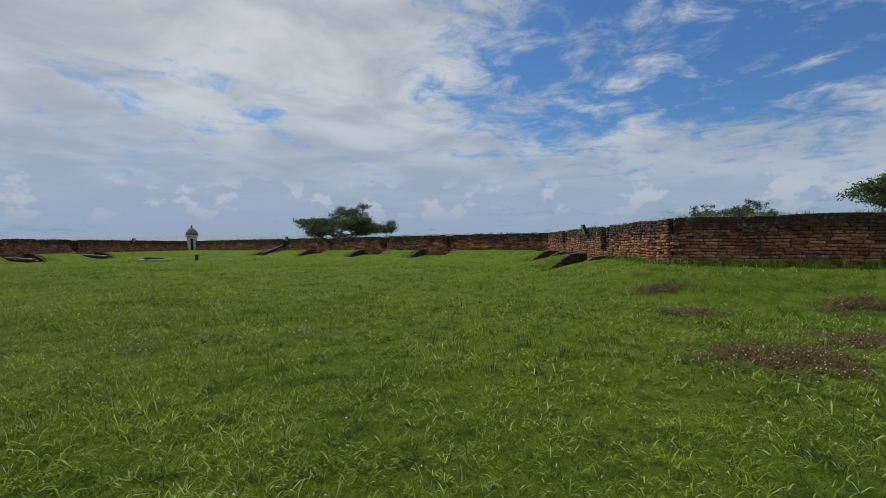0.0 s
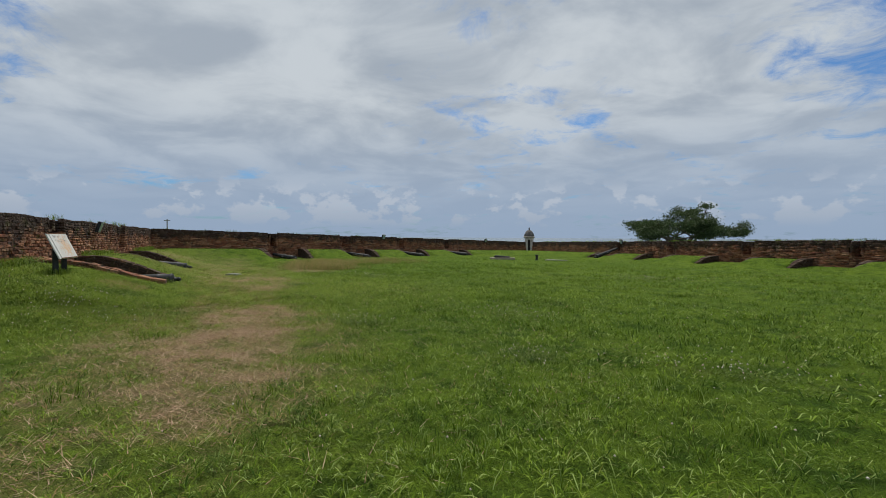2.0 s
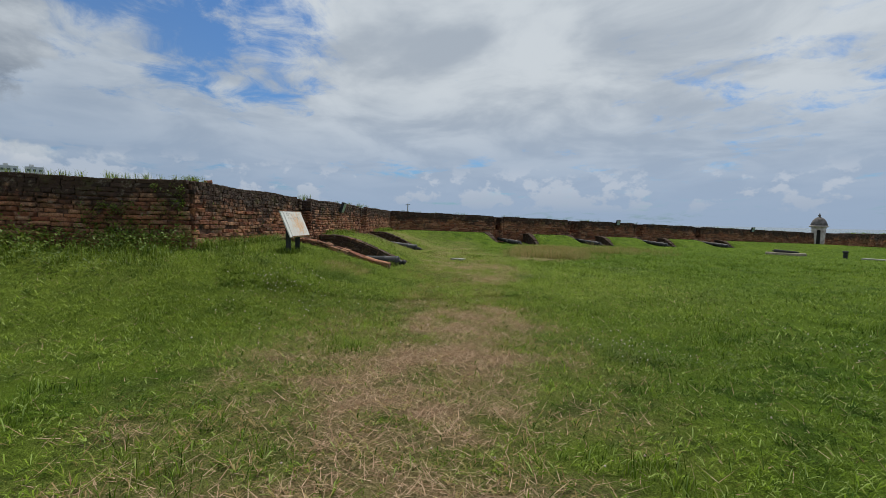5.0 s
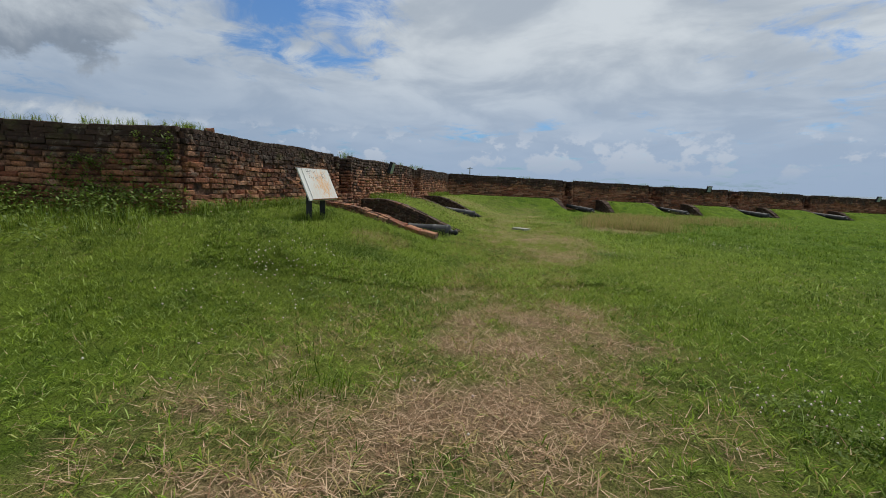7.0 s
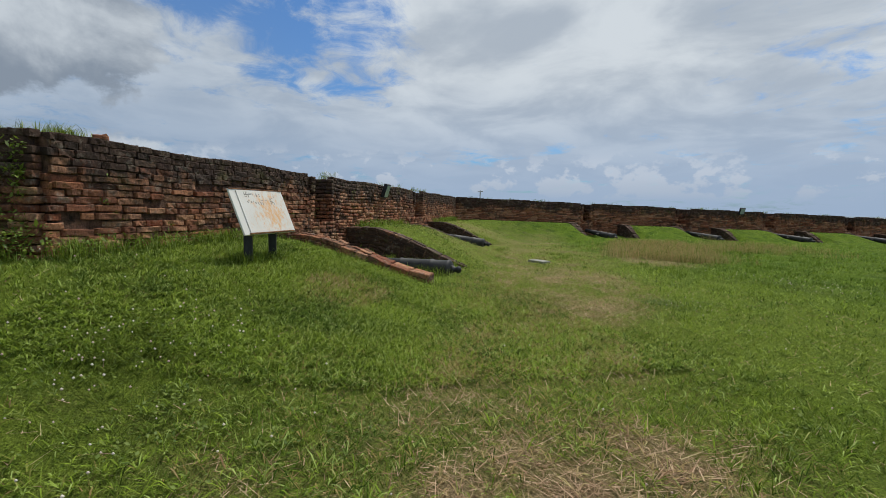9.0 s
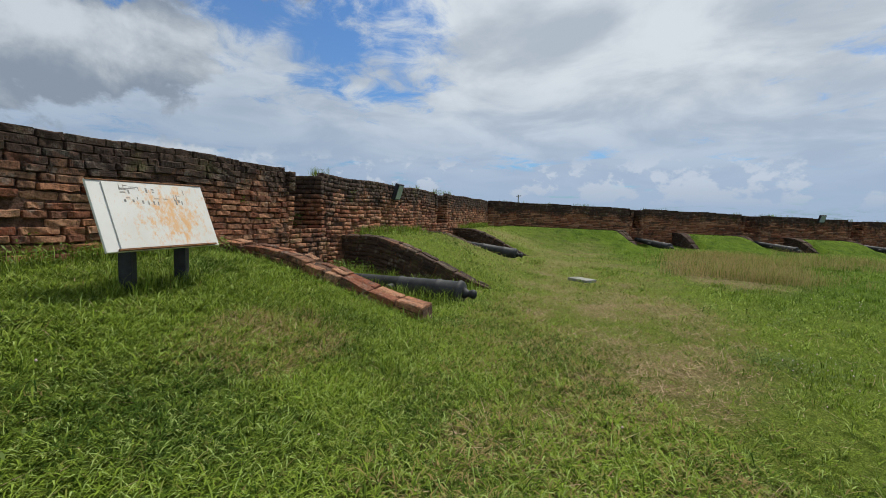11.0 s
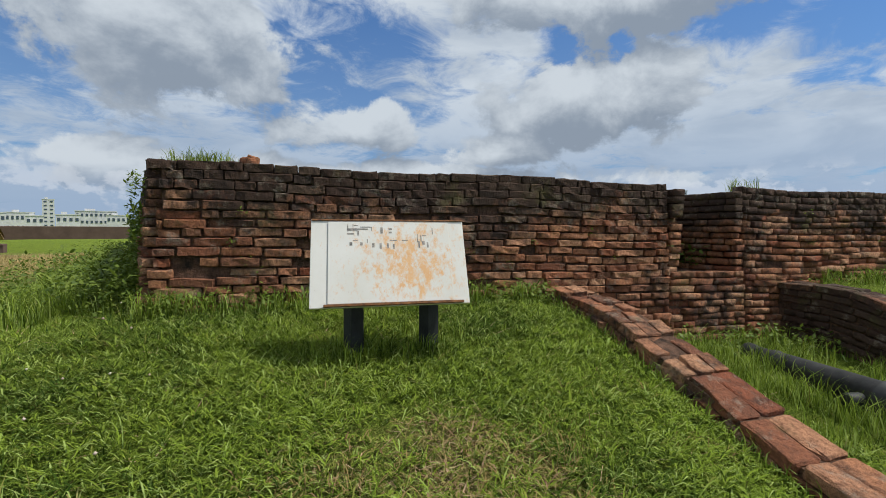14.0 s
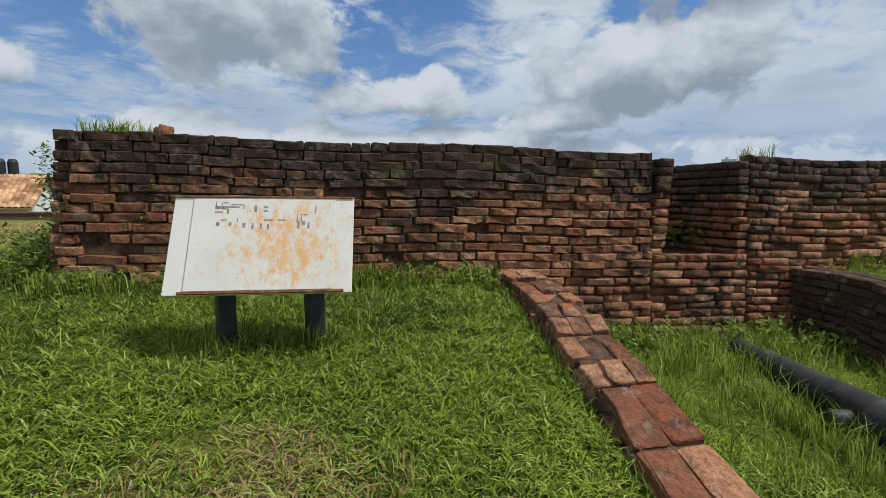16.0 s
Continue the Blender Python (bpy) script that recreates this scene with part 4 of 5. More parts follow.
def sward(name, label, seed, n, area, near, far, height, width, bent, tufts=False):
    rng = np.random.default_rng(seed)
    x, y = scatter(rng, n, *area, near, far)
    if tufts:
        # blades gather in clumps
        keep = (fractal(x + 40, y + 13, 1.1) > 0.50) & (dryness(x, y) < 0.35)
        x, y = x[keep], y[keep]
        cx, cy = rng.normal(0, 0.06, len(x)), rng.normal(0, 0.06, len(x))
        q = 0.32
        x, y = np.floor(x / q + 0.35 * np.sin(y * 9)) * q + 0.16 + cx, np.floor(y / q + 0.35 * np.sin(x * 7)) * q + 0.16 + cy
        ok = in_yard(x, y)
        x, y = x[ok], y[ok]
    dry, weed = dryness(x, y), weediness(x, y)
    lush = fractal(x + 9, y + 61, 2.6)
    thin = rng.random(len(x)) < np.clip(1.05 - 0.5 * dry, 0, 1) * np.clip(0.15 + 1.5 * fractal(x + 5, y + 5, 0.45), 0, 1)
    x, y, dry, weed, lush = x[thin], y[thin], dry[thin], weed[thin], lush[thin]
    h = height * (0.45 + 0.9 * rng.random(len(x))) * (0.45 + 1.15 * lush) * (1 - 0.45 * dry) * (1 + 0.3 * weed)
    lean = np.clip(rng.normal(0.76 if tufts else 0.84, 0.17, len(x)) + 0.2 * dry, 0.1, 0.985)
    V, F, c = blades(rng, x, y, h, width, lean, bent)
    # farther swards get a lighter tone, offsetting the shade among their blades
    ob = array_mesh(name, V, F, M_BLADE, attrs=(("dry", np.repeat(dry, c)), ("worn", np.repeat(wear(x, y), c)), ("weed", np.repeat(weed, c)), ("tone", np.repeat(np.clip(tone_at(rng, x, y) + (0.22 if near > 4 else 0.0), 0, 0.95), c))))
    return tagged(ob, label, "grass", kind="stuff")


def rosettes(name, label, seed, n, area, near, far, count, height, width):
    """Creeping broad-bladed grass: each plant sends arched blades out on all sides."""
    rng = np.random.default_rng(seed)
    x, y = scatter(rng, n, *area, near, far)
    dry = dryness(x, y)
    keep = rng.random(len(x)) < np.clip(1.1 - 0.9 * dry, 0.12, 1) * np.clip(1.9 * fractal(x + 55, y + 35, 0.6) - 0.2, 0.1, 1)
    x, y, dry = x[keep], y[keep], dry[keep]
    size = (0.5 + rng.random(len(x))) * (0.6 + 0.8 * fractal(x + 9, y + 61, 2.6))
    tone = np.clip(tone_at(rng, x, y) + rng.normal(0, 0.22, len(x)), 0, 1)
    weed, worn, z0 = weediness(x, y), wear(x, y), ground_height(x, y)
    up = rng.uniform(0.0, 0.03, len(x))
    x, y, z0, up, dry, size, tone, weed, worn = (np.repeat(q, count) for q in (x, y, z0, up, dry, size, tone, weed, worn))
    m = len(x)
    a = rng.uniform(0, 2 * np.pi, m)
    L = height * size * (0.55 + 0.8 * rng.random(m))
    rise = rng.uniform(0.25, 0.85, m)
    ux, uy = np.cos(a), np.sin(a)
    w = width * (0.6 + 0.8 * rng.random(m)) / 2
    dx, dy = -uy * w, ux * w
    r = 0.012 * rng.random(m)
    bx, by, bz = x + ux * r, y + uy * r, z0 + up
    mx, my, mz = bx + ux * L * 0.5, by + uy * L * 0.5, bz + L * 0.62 * rise
    tx, ty, tz = bx + ux * L, by + uy * L, bz + L * rise * rng.uniform(0.35, 0.95, m)
    V = np.stack((np.stack((bx - dx * 0.6, by - dy * 0.6, bz), 1), np.stack((bx + dx * 0.6, by + dy * 0.6, bz), 1), np.stack((mx + dx, my + dy, mz), 1), np.stack((mx - dx, my - dy, mz), 1), np.stack((tx, ty, tz), 1)), 1).reshape(-1, 3)
    i = np.arange(m)[:, None] * 5
    F = np.concatenate((i + (0, 1, 2), i + (0, 2, 3), i + (3, 2, 4)), 1).reshape(-1, 3)
    ob = array_mesh(name, V, F, M_BLADE, attrs=tuple((key, np.repeat(q, 5)) for key, q in (("dry", dry * 0.8), ("worn", worn), ("weed", weed), ("tone", tone))))
    return tagged(ob, label, "grass", kind="stuff")


sward("grass", "short green grass with dry straw patches underfoot", 21, 800000, (-20, 5.5, -5, 13), 0, 4.6, 0.070, 0.0060, False)
sward("grass", "short thick grass on the bank below the parapet", 27, 200000, (-18, -10.5, 1.5, 8.5), 0, 6, 0.070, 0.0070, False)
rosettes("grass", "creeping broad-bladed green grass underfoot", 22, 105000, (-20, 5.5, -5, 13), 0, 4.6, 5, 0.066, 0.0064)
rosettes("grass", "creeping broad-bladed grass on the bank below the sign", 28, 40000, (-17.5, -12, 2.5, 8), 0, 6, 5, 0.070, 0.0068)
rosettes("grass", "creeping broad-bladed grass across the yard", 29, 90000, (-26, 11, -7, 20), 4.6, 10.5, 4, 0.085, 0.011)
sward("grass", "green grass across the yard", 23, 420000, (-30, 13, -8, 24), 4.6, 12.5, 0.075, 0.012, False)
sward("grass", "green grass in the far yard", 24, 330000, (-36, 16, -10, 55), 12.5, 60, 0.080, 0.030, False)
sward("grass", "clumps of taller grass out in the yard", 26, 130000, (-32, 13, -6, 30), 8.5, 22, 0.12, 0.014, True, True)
sward("grass", "taller tufts of green grass", 25, 110000, (-24, 9, -6, 17), 0, 8.5, 0.135, 0.0060, True, True)


def build_litter():
    """Cut straw lying flat on the dried turf."""
    rng = np.random.default_rng(61)
    x, y = scatter(rng, 700000, -20, -3, 0, 12, 0, 6)
    d = dryness(x, y)
    k = rng.random(len(x)) < np.clip((d - 0.12) * 0.8, 0.014, 0.6)
    x, y, d = x[k], y[k], d[k]
    n = len(x)
    V, F, c = blades(rng, x, y, 0.05 + 0.15 * rng.random(n) ** 2, 0.0062, rng.uniform(0.90, 0.995, n), False)
    V[:, 2] += np.repeat(rng.uniform(0.006, 0.030, n), c)
    one = np.full(len(V), 1.0)
    tagged(array_mesh("straw_litter", V, F, M_BLADE, attrs=(("dry", one), ("worn", one), ("weed", one * 0), ("tone", one))), "cut straw lying on the dried turf", "straw", kind="stuff")


build_litter()


# ---- tufts and weeds ----
def tuft_mesh(rng, places, count, height, width, spread):
    """Bent blades round each place (x, y, z)."""
    P = np.repeat(np.asarray(places, float), count, 0)
    n = len(P)
    a, b = rng.uniform(0, 2 * np.pi, n), rng.uniform(0, 2 * np.pi, n)
    r = spread * rng.random(n)
    x, y, z = P[:, 0] + np.cos(a) * r, P[:, 1] + np.sin(a) * r, P[:, 2] - 0.02
    h = height * (0.4 + 0.9 * rng.random(n))
    lean = rng.uniform(0.15, 0.75, n)
    lx, ly, w = np.cos(b) * lean * h, np.sin(b) * lean * h, width * (0.6 + 0.7 * rng.random(n)) / 2
    dx, dy = -np.sin(b) * w, np.cos(b) * w
    V = np.stack((np.stack((x - dx, y - dy, z), 1), np.stack((x + dx, y + dy, z), 1), np.stack((x + lx * .4 + dx * .8, y + ly * .4 + dy * .8, z + h * .62), 1),
                  np.stack((x + lx * .4 - dx * .8, y + ly * .4 - dy * .8, z + h * .62), 1), np.stack((x + lx * 1.2, y + ly * 1.2, z + h * 0.88), 1)), 1).reshape(-1, 3)
    i = np.arange(n)[:, None] * 5
    return V, np.concatenate((i + (0, 1, 2), i + (0, 2, 3), i + (3, 2, 4)), 1).reshape(-1, 3)


def tufts(name, label, seed, places, count, height, width, spread, dry=0.0):
    V, F = tuft_mesh(np.random.default_rng(seed), places, count, height, width, spread)
    ob = array_mesh(name, V, F, M_BLADE, attrs=(("dry", np.full(len(V), dry)), ("worn", wear(V[:, 0], V[:, 1])), ("weed", np.zeros(len(V))), ("tone", np.repeat(np.random.default_rng(seed + 1).uniform(0.15, 0.75, len(V) // 5), 5))))
    return tagged(ob, label, "grass", kind="stuff")


def leafage(name, label, seed, places, count, height, spread, size, material=None):
    """Broad-leaved weeds: upright stems with pointed leaves all the way up."""
    rng = np.random.default_rng(seed)
    P = np.repeat(np.asarray(places, float), count, 0)
    n = len(P)
    a, r = rng.uniform(0, 2 * np.pi, n), spread * np.sqrt(rng.random(n))
    h = height * rng.random(n) ** 0.8 * (1 - 0.5 * r / max(spread, 1e-6))
    C = P + np.stack((np.cos(a) * r, np.sin(a) * r, h), 1)
    b = rng.uniform(0, 2 * np.pi, n)
    A = np.stack((np.cos(b), np.sin(b), rng.normal(0.1, 0.5, n)), 1)
    B = np.stack((-np.sin(b), np.cos(b), rng.normal(0, 0.4, n)), 1)
    L = (size * (0.5 + rng.random(n)))[:, None]
    V = np.stack((C, C + A * L * 0.5 + B * L * 0.28, C + A * L, C + A * L * 0.5 - B * L * 0.28), 1).reshape(-1, 3)
    ob = array_mesh(name, V, np.arange(n * 4).reshape(-1, 4), material or M_WEED)
    return tagged(ob, label, "weeds", kind="stuff")


def on_ground(x, y, up=0.0):
    return (x, y, float(ground_height(x, y)) + up)


def along(key, u0, u1, n, rng, out=(0.05, 0.5), top=False):
    s_ = SIDES[key]
    made = []
    for _ in range(n):
        u, v = rng.uniform(u0, u1), rng.uniform(*out)
        q = s_.at(u, v)
        made.append((q[0], q[1], s_.top(u) + 0.01 if top else float(ground_height(q[0], q[1]))))
    return made


_r = np.random.default_rng(5)
WG = SIDES["west_gorge"].len
tufts("wall_grass", "grass and weeds growing on the parapet's top", 31, along("west_gorge", WG - 7, WG - 0.1, 60, _r, (-0.6, -0.12), True) + along("west_flank", 0.15, 0.75, 16, _r, (-0.5, -0.12), True), 22, 0.16, 0.006, 0.08)
tufts("wall_grass", "grass tufts on the parapet beside the embrasure", 32, along("west_flank", 6.7, 7.2, 6, _r, (-0.6, -0.15), True) + along("west_flank", 10.5, 16.5, 16, _r, (-0.5, -0.12), True), 20, 0.20, 0.006, 0.07)
tufts("wall_grass", "grass tufts on the long parapet's top", 33, along("west_face", 1, 40, 26, _r, (-0.9, -0.15), True) + along("east_face", 2, 43, 120, _r, (-0.9, -0.15), True), 26, 0.15, 0.012, 0.3)
tufts("wall_grass", "dry and green grass along the parapet's top", 34, along("east_flank", 0.5, RL - 0.2, 60, _r, (-0.8, -0.12), True) + along("east_gorge", 0.1, 8.6, 55, _r, (-0.8, -0.12), True), 18, 0.13, 0.008, 0.2, 0.25)
tufts("wall_foot_grass", "long grass along the foot of the parapet", 35, along("west_flank", 0, 5.3, 90, _r, (0.02, 0.4)) + along("west_flank", 7.6, 20, 120, _r, (0.02, 0.35)) + along("west_gorge", WG - 6, WG, 120, _r, (0.05, 1.2))
      + along("east_gorge", 0, 8, 130, _r, (0.02, 0.4)) + along("east_flank", 0.5, RL, 110, _r, (0.02, 0.4)), 30, 0.24, 0.007, 0.14)
tufts("sign_grass", "long grass round the sign's posts", 36, [on_ground(-14.97 + _r.normal(0, 0.13), 3.80 + _r.normal(0, 0.11)) for _ in range(16)] + [on_ground(-15.44 + _r.normal(0, 0.13), 4.05 + _r.normal(0, 0.11)) for _ in range(16)], 24, 0.19, 0.006, 0.07)
_s = SIDES["west_flank"]
tufts("pit_grass", "rank grass beside the cannon in the pit", 37, [on_ground(*_s.at(5.62 + 0.15 * t_ + 0.34 * sd + _r.normal(0, 0.07), 3.0 - 2.4 * t_)[:2]) for sd in (-1, 1) for t_ in np.linspace(0, 1, 26)]
      + [on_ground(*_s.at(_r.uniform(4.1, 7.0), _r.uniform(0.05, 2.9))[:2]) for _ in range(110)], 32, 0.25, 0.007, 0.12)
tufts("bank_grass", "long grass along the low pit walls", 38, [on_ground(*_s.at(u_ + sd * 0.24, v_)[:2]) for u_ in (3.87, 7.25) for sd in (-1, 1) for v_ in np.linspace(0.3, 3.2, 24)], 16, 0.15, 0.006, 0.08)
tufts("straw_tufts", "tussocks of straw-yellow grass on the bank", 39, [on_ground(x_, y_) for x_, y_ in ((-15.35, 5.15), (-15.45, 5.25), (-15.25, 5.3), (-15.5, 5.05), (-14.35, 4.6), (-14.9, 4.9))], 110, 0.10, 0.005, 0.22, 0.38)
def spread_along(rng, n, a, b, wide):
    """Places strewn round the line from a to b."""
    made = []
    for _ in range(n):
        t, off = rng.random(), rng.normal(0, wide)
        d = Vector((b[0] - a[0], b[1] - a[1])).normalized()
        made.append(on_ground(a[0] + (b[0] - a[0]) * t - d.y * off, a[1] + (b[1] - a[1]) * t + d.x * off))
    return made


tufts("dry_grass", "tall straw-yellow grass in the yard", 40, spread_along(_r, 520, (-20.2, 15.0), (-27.8, 21.0), 1.0) + spread_along(_r, 120, (-24, 21), (-27, 27), 1.2), 40, 0.33, 0.006, 0.42, 0.66)
tufts("dry_grass", "pale straw-coloured grass beyond the parapet's end", 50, spread_along(_r, 1700, (-13.3, -4.8), (-12.6, -19.0), 3.2), 26, 0.19, 0.011, 0.35, 0.97)
def clump_places(rng, n):
    """Places for hummocks of rank grass, several to a hummock."""
    made = []
    while len(made) < n:
        x, y = rng.uniform(-24, 8), rng.uniform(-3, 24)
        if line_distance(x, y) < 0.5 or dryness(x, y) > 0.3 or not in_yard(np.array([x]), np.array([y]))[0]:
            continue
        r = rng.uniform(0.08, 0.34)
        spots = [(x + rng.normal(0, r * 1.6), y + rng.normal(0, r)) for _ in range(int(4 + 26 * r))]
        made += [on_ground(*p) for p in spots if in_yard(np.array([p[0]]), np.array([p[1]]))[0]]
    return made


tufts("rank_grass", "hummocks of darker rank grass in the turf", 52, clump_places(_r, 1500), 22, 0.125, 0.0068, 0.13)
leafage("weeds", "small broad-leaved weeds scattered in the turf", 53, clump_places(_r, 900), 22, 0.075, 0.13, 0.026)
leafage("weeds", "bushy green weeds at the foot of the brick parapet", 41, along("west_gorge", WG - 6.5, WG - 0.05, 110, _r, (0.05, 1.7)) + along("west_gorge", WG - 6.5, WG - 0.1, 130, _r, (0.03, 0.6)) + along("west_gorge", WG - 1.2, WG + 0.1, 22, _r, (0.03, 0.30)), 46, 0.55, 0.24, 0.042)
leafage("creeper", "thin creeper climbing the brick corner", 47, [(*SIDES["west_gorge"].at(WG - 0.15 - 0.5 * _r.random() ** 2, 0.03)[:2], _r.uniform(0.6, 1.85)) for _ in range(46)] + [(*SIDES["west_gorge"].at(WG - 1.25 + _r.normal(0, 0.35), 0.04)[:2], _r.uniform(0.7, 1.5)) for _ in range(110)] + [(*SIDES["west_gorge"].at(WG - 3.6 + _r.normal(0, 0.5), 0.04)[:2], _r.uniform(0.7, 1.4)) for _ in range(90)], 14, 0.14, 0.07, 0.035)
leafage("weeds", "low green weeds along the wall's foot", 42, along("west_flank", 0.0, 5.3, 120, _r, (0.03, 0.34)) + along("west_flank", 7.4, 12.5, 40, _r, (0.03, 0.25)), 26, 0.26, 0.13, 0.034)
leafage("weeds", "leafy green weeds growing in the embrasure", 43, [(*_s.at(_r.uniform(5.6, 6.3), _r.uniform(-1.2, -0.35))[:2], 0.92) for _ in range(14)], 46, 0.38, 0.18, 0.06)
leafage("weeds", "green weeds in the gun pit below the sill", 44, [on_ground(*_s.at(_r.uniform(4.2, 7.0), _r.uniform(0.05, 0.7))[:2]) for _ in range(26)], 40, 0.32, 0.18, 0.045)
leafage("weeds", "weeds sprouting from the wall's joints", 45, [(*_s.at(u_, 0.0)[:2], z_) for u_, z_ in ((0.75, 1.5), (0.7, 1.25), (0.8, 1.1), (0.72, 0.9), (2.2, 1.3), (3.6, 1.25), (2.9, 1.15), (4.3, 1.32), (4.6, 1.05), (3.3, 1.0), (7.6, 1.6), (7.7, 1.2), (9.0, 1.25), (0.9, 1.0), (1.6, 0.95))], 16, 0.10, 0.06, 0.028)
leafage("weeds", "low dark broad-leaved weeds in the turf", 46, [on_ground(cx + _r.normal(0, rx * 0.5), cy + _r.normal(0, ry * 0.5)) for cx, cy, rx, ry in WEEDS if cx < 2 for _ in range(30)], 40, 0.11, 0.18, 0.021)
leafage("weeds", "reddish brown low weeds in dense patches on the turf", 48, [on_ground(cx + _r.normal(0, rx * 0.42), cy + _r.normal(0, ry * 0.42)) for cx, cy, rx, ry in WEEDS if cx > 2 for _ in range(int(150 * rx * ry))], 60, 0.10, 0.16, 0.026, M_RED_WEED)


def build_flowers():
    """Small round pink-white flower heads above the weed patches."""
    rng = np.random.default_rng(51)
    k = Mat("flower_head", 0.8)
    k.color(k.mix(k.island(), (0.50, 0.34, 0.30), (0.66, 0.61, 0.52)))
    V, F, n = [], [], 0
    spots = [(cx + rng.normal(0, rx * 0.62), cy + rng.normal(0, ry * 0.62)) for cx, cy, rx, ry in WEEDS for _ in range(int(95 * rx * ry / 0.5) if cx > 2 else int(60 * rx * ry / 0.4))]
    spots += [(rng.uniform(-14, 6), rng.uniform(2, 12)) for _ in range(260)]
    x, y = np.array(spots).T
    z = ground_height(x, y) + rng.uniform(0.07, 0.17, len(x))
    r = rng.uniform(0.006, 0.0105, len(x))
    unit = np.array([(1, 0, 0), (-1, 0, 0), (0, 1, 0), (0, -1, 0), (0, 0, 1), (0, 0, -1)])
    tri = np.array([(0, 2, 4), (2, 1, 4), (1, 3, 4), (3, 0, 4), (2, 0, 5), (1, 2, 5), (3, 1, 5), (0, 3, 5)])
    V = np.stack((x, y, z), 1)[:, None] + unit[None] * r[:, None, None]
    F = tri[None] + 6 * np.arange(len(x))[:, None, None]
    tagged(array_mesh("flowers", V.reshape(-1, 3), F.reshape(-1, 3), k.m), "tiny pinkish white flower heads among the weeds", "flowers", kind="stuff")


build_flowers()


# ---- flood lamps on the parapet ----
M_GLASS = Mat("lamp_glass", 0.12, 0, 0.6).color((0.30, 0.36, 0.36)).m


def build_lamp():
    top = new("floodlight")
    bm = bmesh.new()
    box(bm, (0, 0.05, 0), (0.34, 0.11, 0.42), pose(0, 0, 0, -18, 0, 0), 0.015)
    part("housing", bm, M_POST, top)
    bm = bmesh.new()
    box(bm, (0, 0.109, 0), (0.28, 0.012, 0.36), pose(0, 0, 0, -18, 0, 0), 0.003)
    part("glass", bm, M_GLASS, top, "pale green glass front")
    bm = bmesh.new()
    box(bm, (0, -0.06, -0.12), (0.06, 0.14, 0.04), None, 0.005)
    box(bm, (0, -0.12, -0.14), (0.10, 0.02, 0.14), None, 0.004)
    part("bracket", bm, M_POST, top)
    return tagged(top, "black floodlight with a glass front fixed to the parapet", "floodlight", "floodlights on the parapet")


_lamp = None
for _key, _u, _dz in (("west_flank", 9.72, -0.14), ("west_face", 18.07, 0.03), ("west_face", 32.9, 0.03), ("east_flank", RL - 7.8, -0.02), ("east_face", EL - 26.9 + 0.9, 0.03)):
    _s = SIDES[_key]
    _m = Matrix.Translation(_s.at(_u, 0.06, _s.top(_u) + _dz)) @ pose(0, 0, 0, 0, 0, _s.heading + 180)
    if _lamp is None:
        _lamp = build_lamp()
        _lamp.matrix_basis = _m
    else:
        copy_thing(_lamp, _m)


# ---- small things in the yard ----
def build_slab():
    x, y = -20.2, 10.6
    bm = bmesh.new()
    box(bm, (x, y, float(ground_height(x, y)) + 0.01), (0.55, 0.32, 0.10), None, 0.012)
    bmesh.ops.rotate(bm, cent=(x, y, 0), matrix=Matrix.Rotation(radians(20), 3, "Z"), verts=bm.verts)
    tagged(part("concrete_slab", bm, M_CONC), "small grey concrete slab lying in the grass", "slab")


build_slab()


def build_plinth():
    x, y = -21.9, 34.8
    g = float(ground_height(x, y))
    bm = bmesh.new()
    box(bm, (x, y, g + 0.05), (2.1, 0.8, 0.20), None, 0.03)
    bmesh.ops.rotate(bm, cent=(x, y, 0), matrix=Matrix.Rotation(radians(28), 3, "Z"), verts=bm.verts)
    tagged(part("stone_plinth", bm, M_STONE), "low dark stone plinth in the middle of the yard", "plinth")
    copy_thing(CANNON, Matrix.Translation((x - 0.55, y - 0.28, g + 0.25)) @ pose(0, 0, 0, 0, 2, 27) @ Matrix.Diagonal((0.5, 0.6, 0.6, 1)))
    px, py = -19.2, 35.8
    g = float(ground_height(px, py))
    bm = bmesh.new()
    lathe(bm, [(0.11, g - 0.1), (0.11, g + 0.30), (0.14, g + 0.34), (0.14, g + 0.42), (0.10, g + 0.45)], 14, pose(px, py, 0))
    tagged(part("iron_bollard", bm, M_IRON), "short black iron bollard standing in the grass", "bollard")
    bm = bmesh.new()
    box(bm, (px + 1.6, py + 0.3, float(ground_height(px + 1.6, py + 0.3)) + 0.02), (1.7, 0.6, 0.08), None, 0.01)
    tagged(part("stone_slab", bm, M_CONC), "pale flat stone slab set in the grass", "slab")


build_plinth()


def build_pole(x, y, z, height):
    top = new("utility_pole")
    tagged(top, "thin grey utility pole with a crossarm", "utility pole")
    bm = bmesh.new()
    lathe(bm, [(0.09, 0), (0.06, height)], 10, pose(x, y, z))
    part("pole", bm, M_CONC, top)
    bm = bmesh.new()
    box(bm, (x, y, z + height - 0.15), (1.7, 0.08, 0.08), None)
    part("crossarm", bm, M_CONC, top)


build_pole(-63.0, 24.2, -6.0, 9.4)


# ---- beyond the gorge: house and town ----
def tile_material():
    k = Mat("clay_roof_tile", 0.9, 0, 0.2)
    col = k.mix(k.island(), (0.20, 0.085, 0.045), (0.56, 0.36, 0.20))
    col = k.mix(k.ramp(k.noise(0.9, 6, 0.7), 0.48, 0.70, 0, 0.7), col, (0.10, 0.055, 0.035))
    k.color(col)
    return k.m


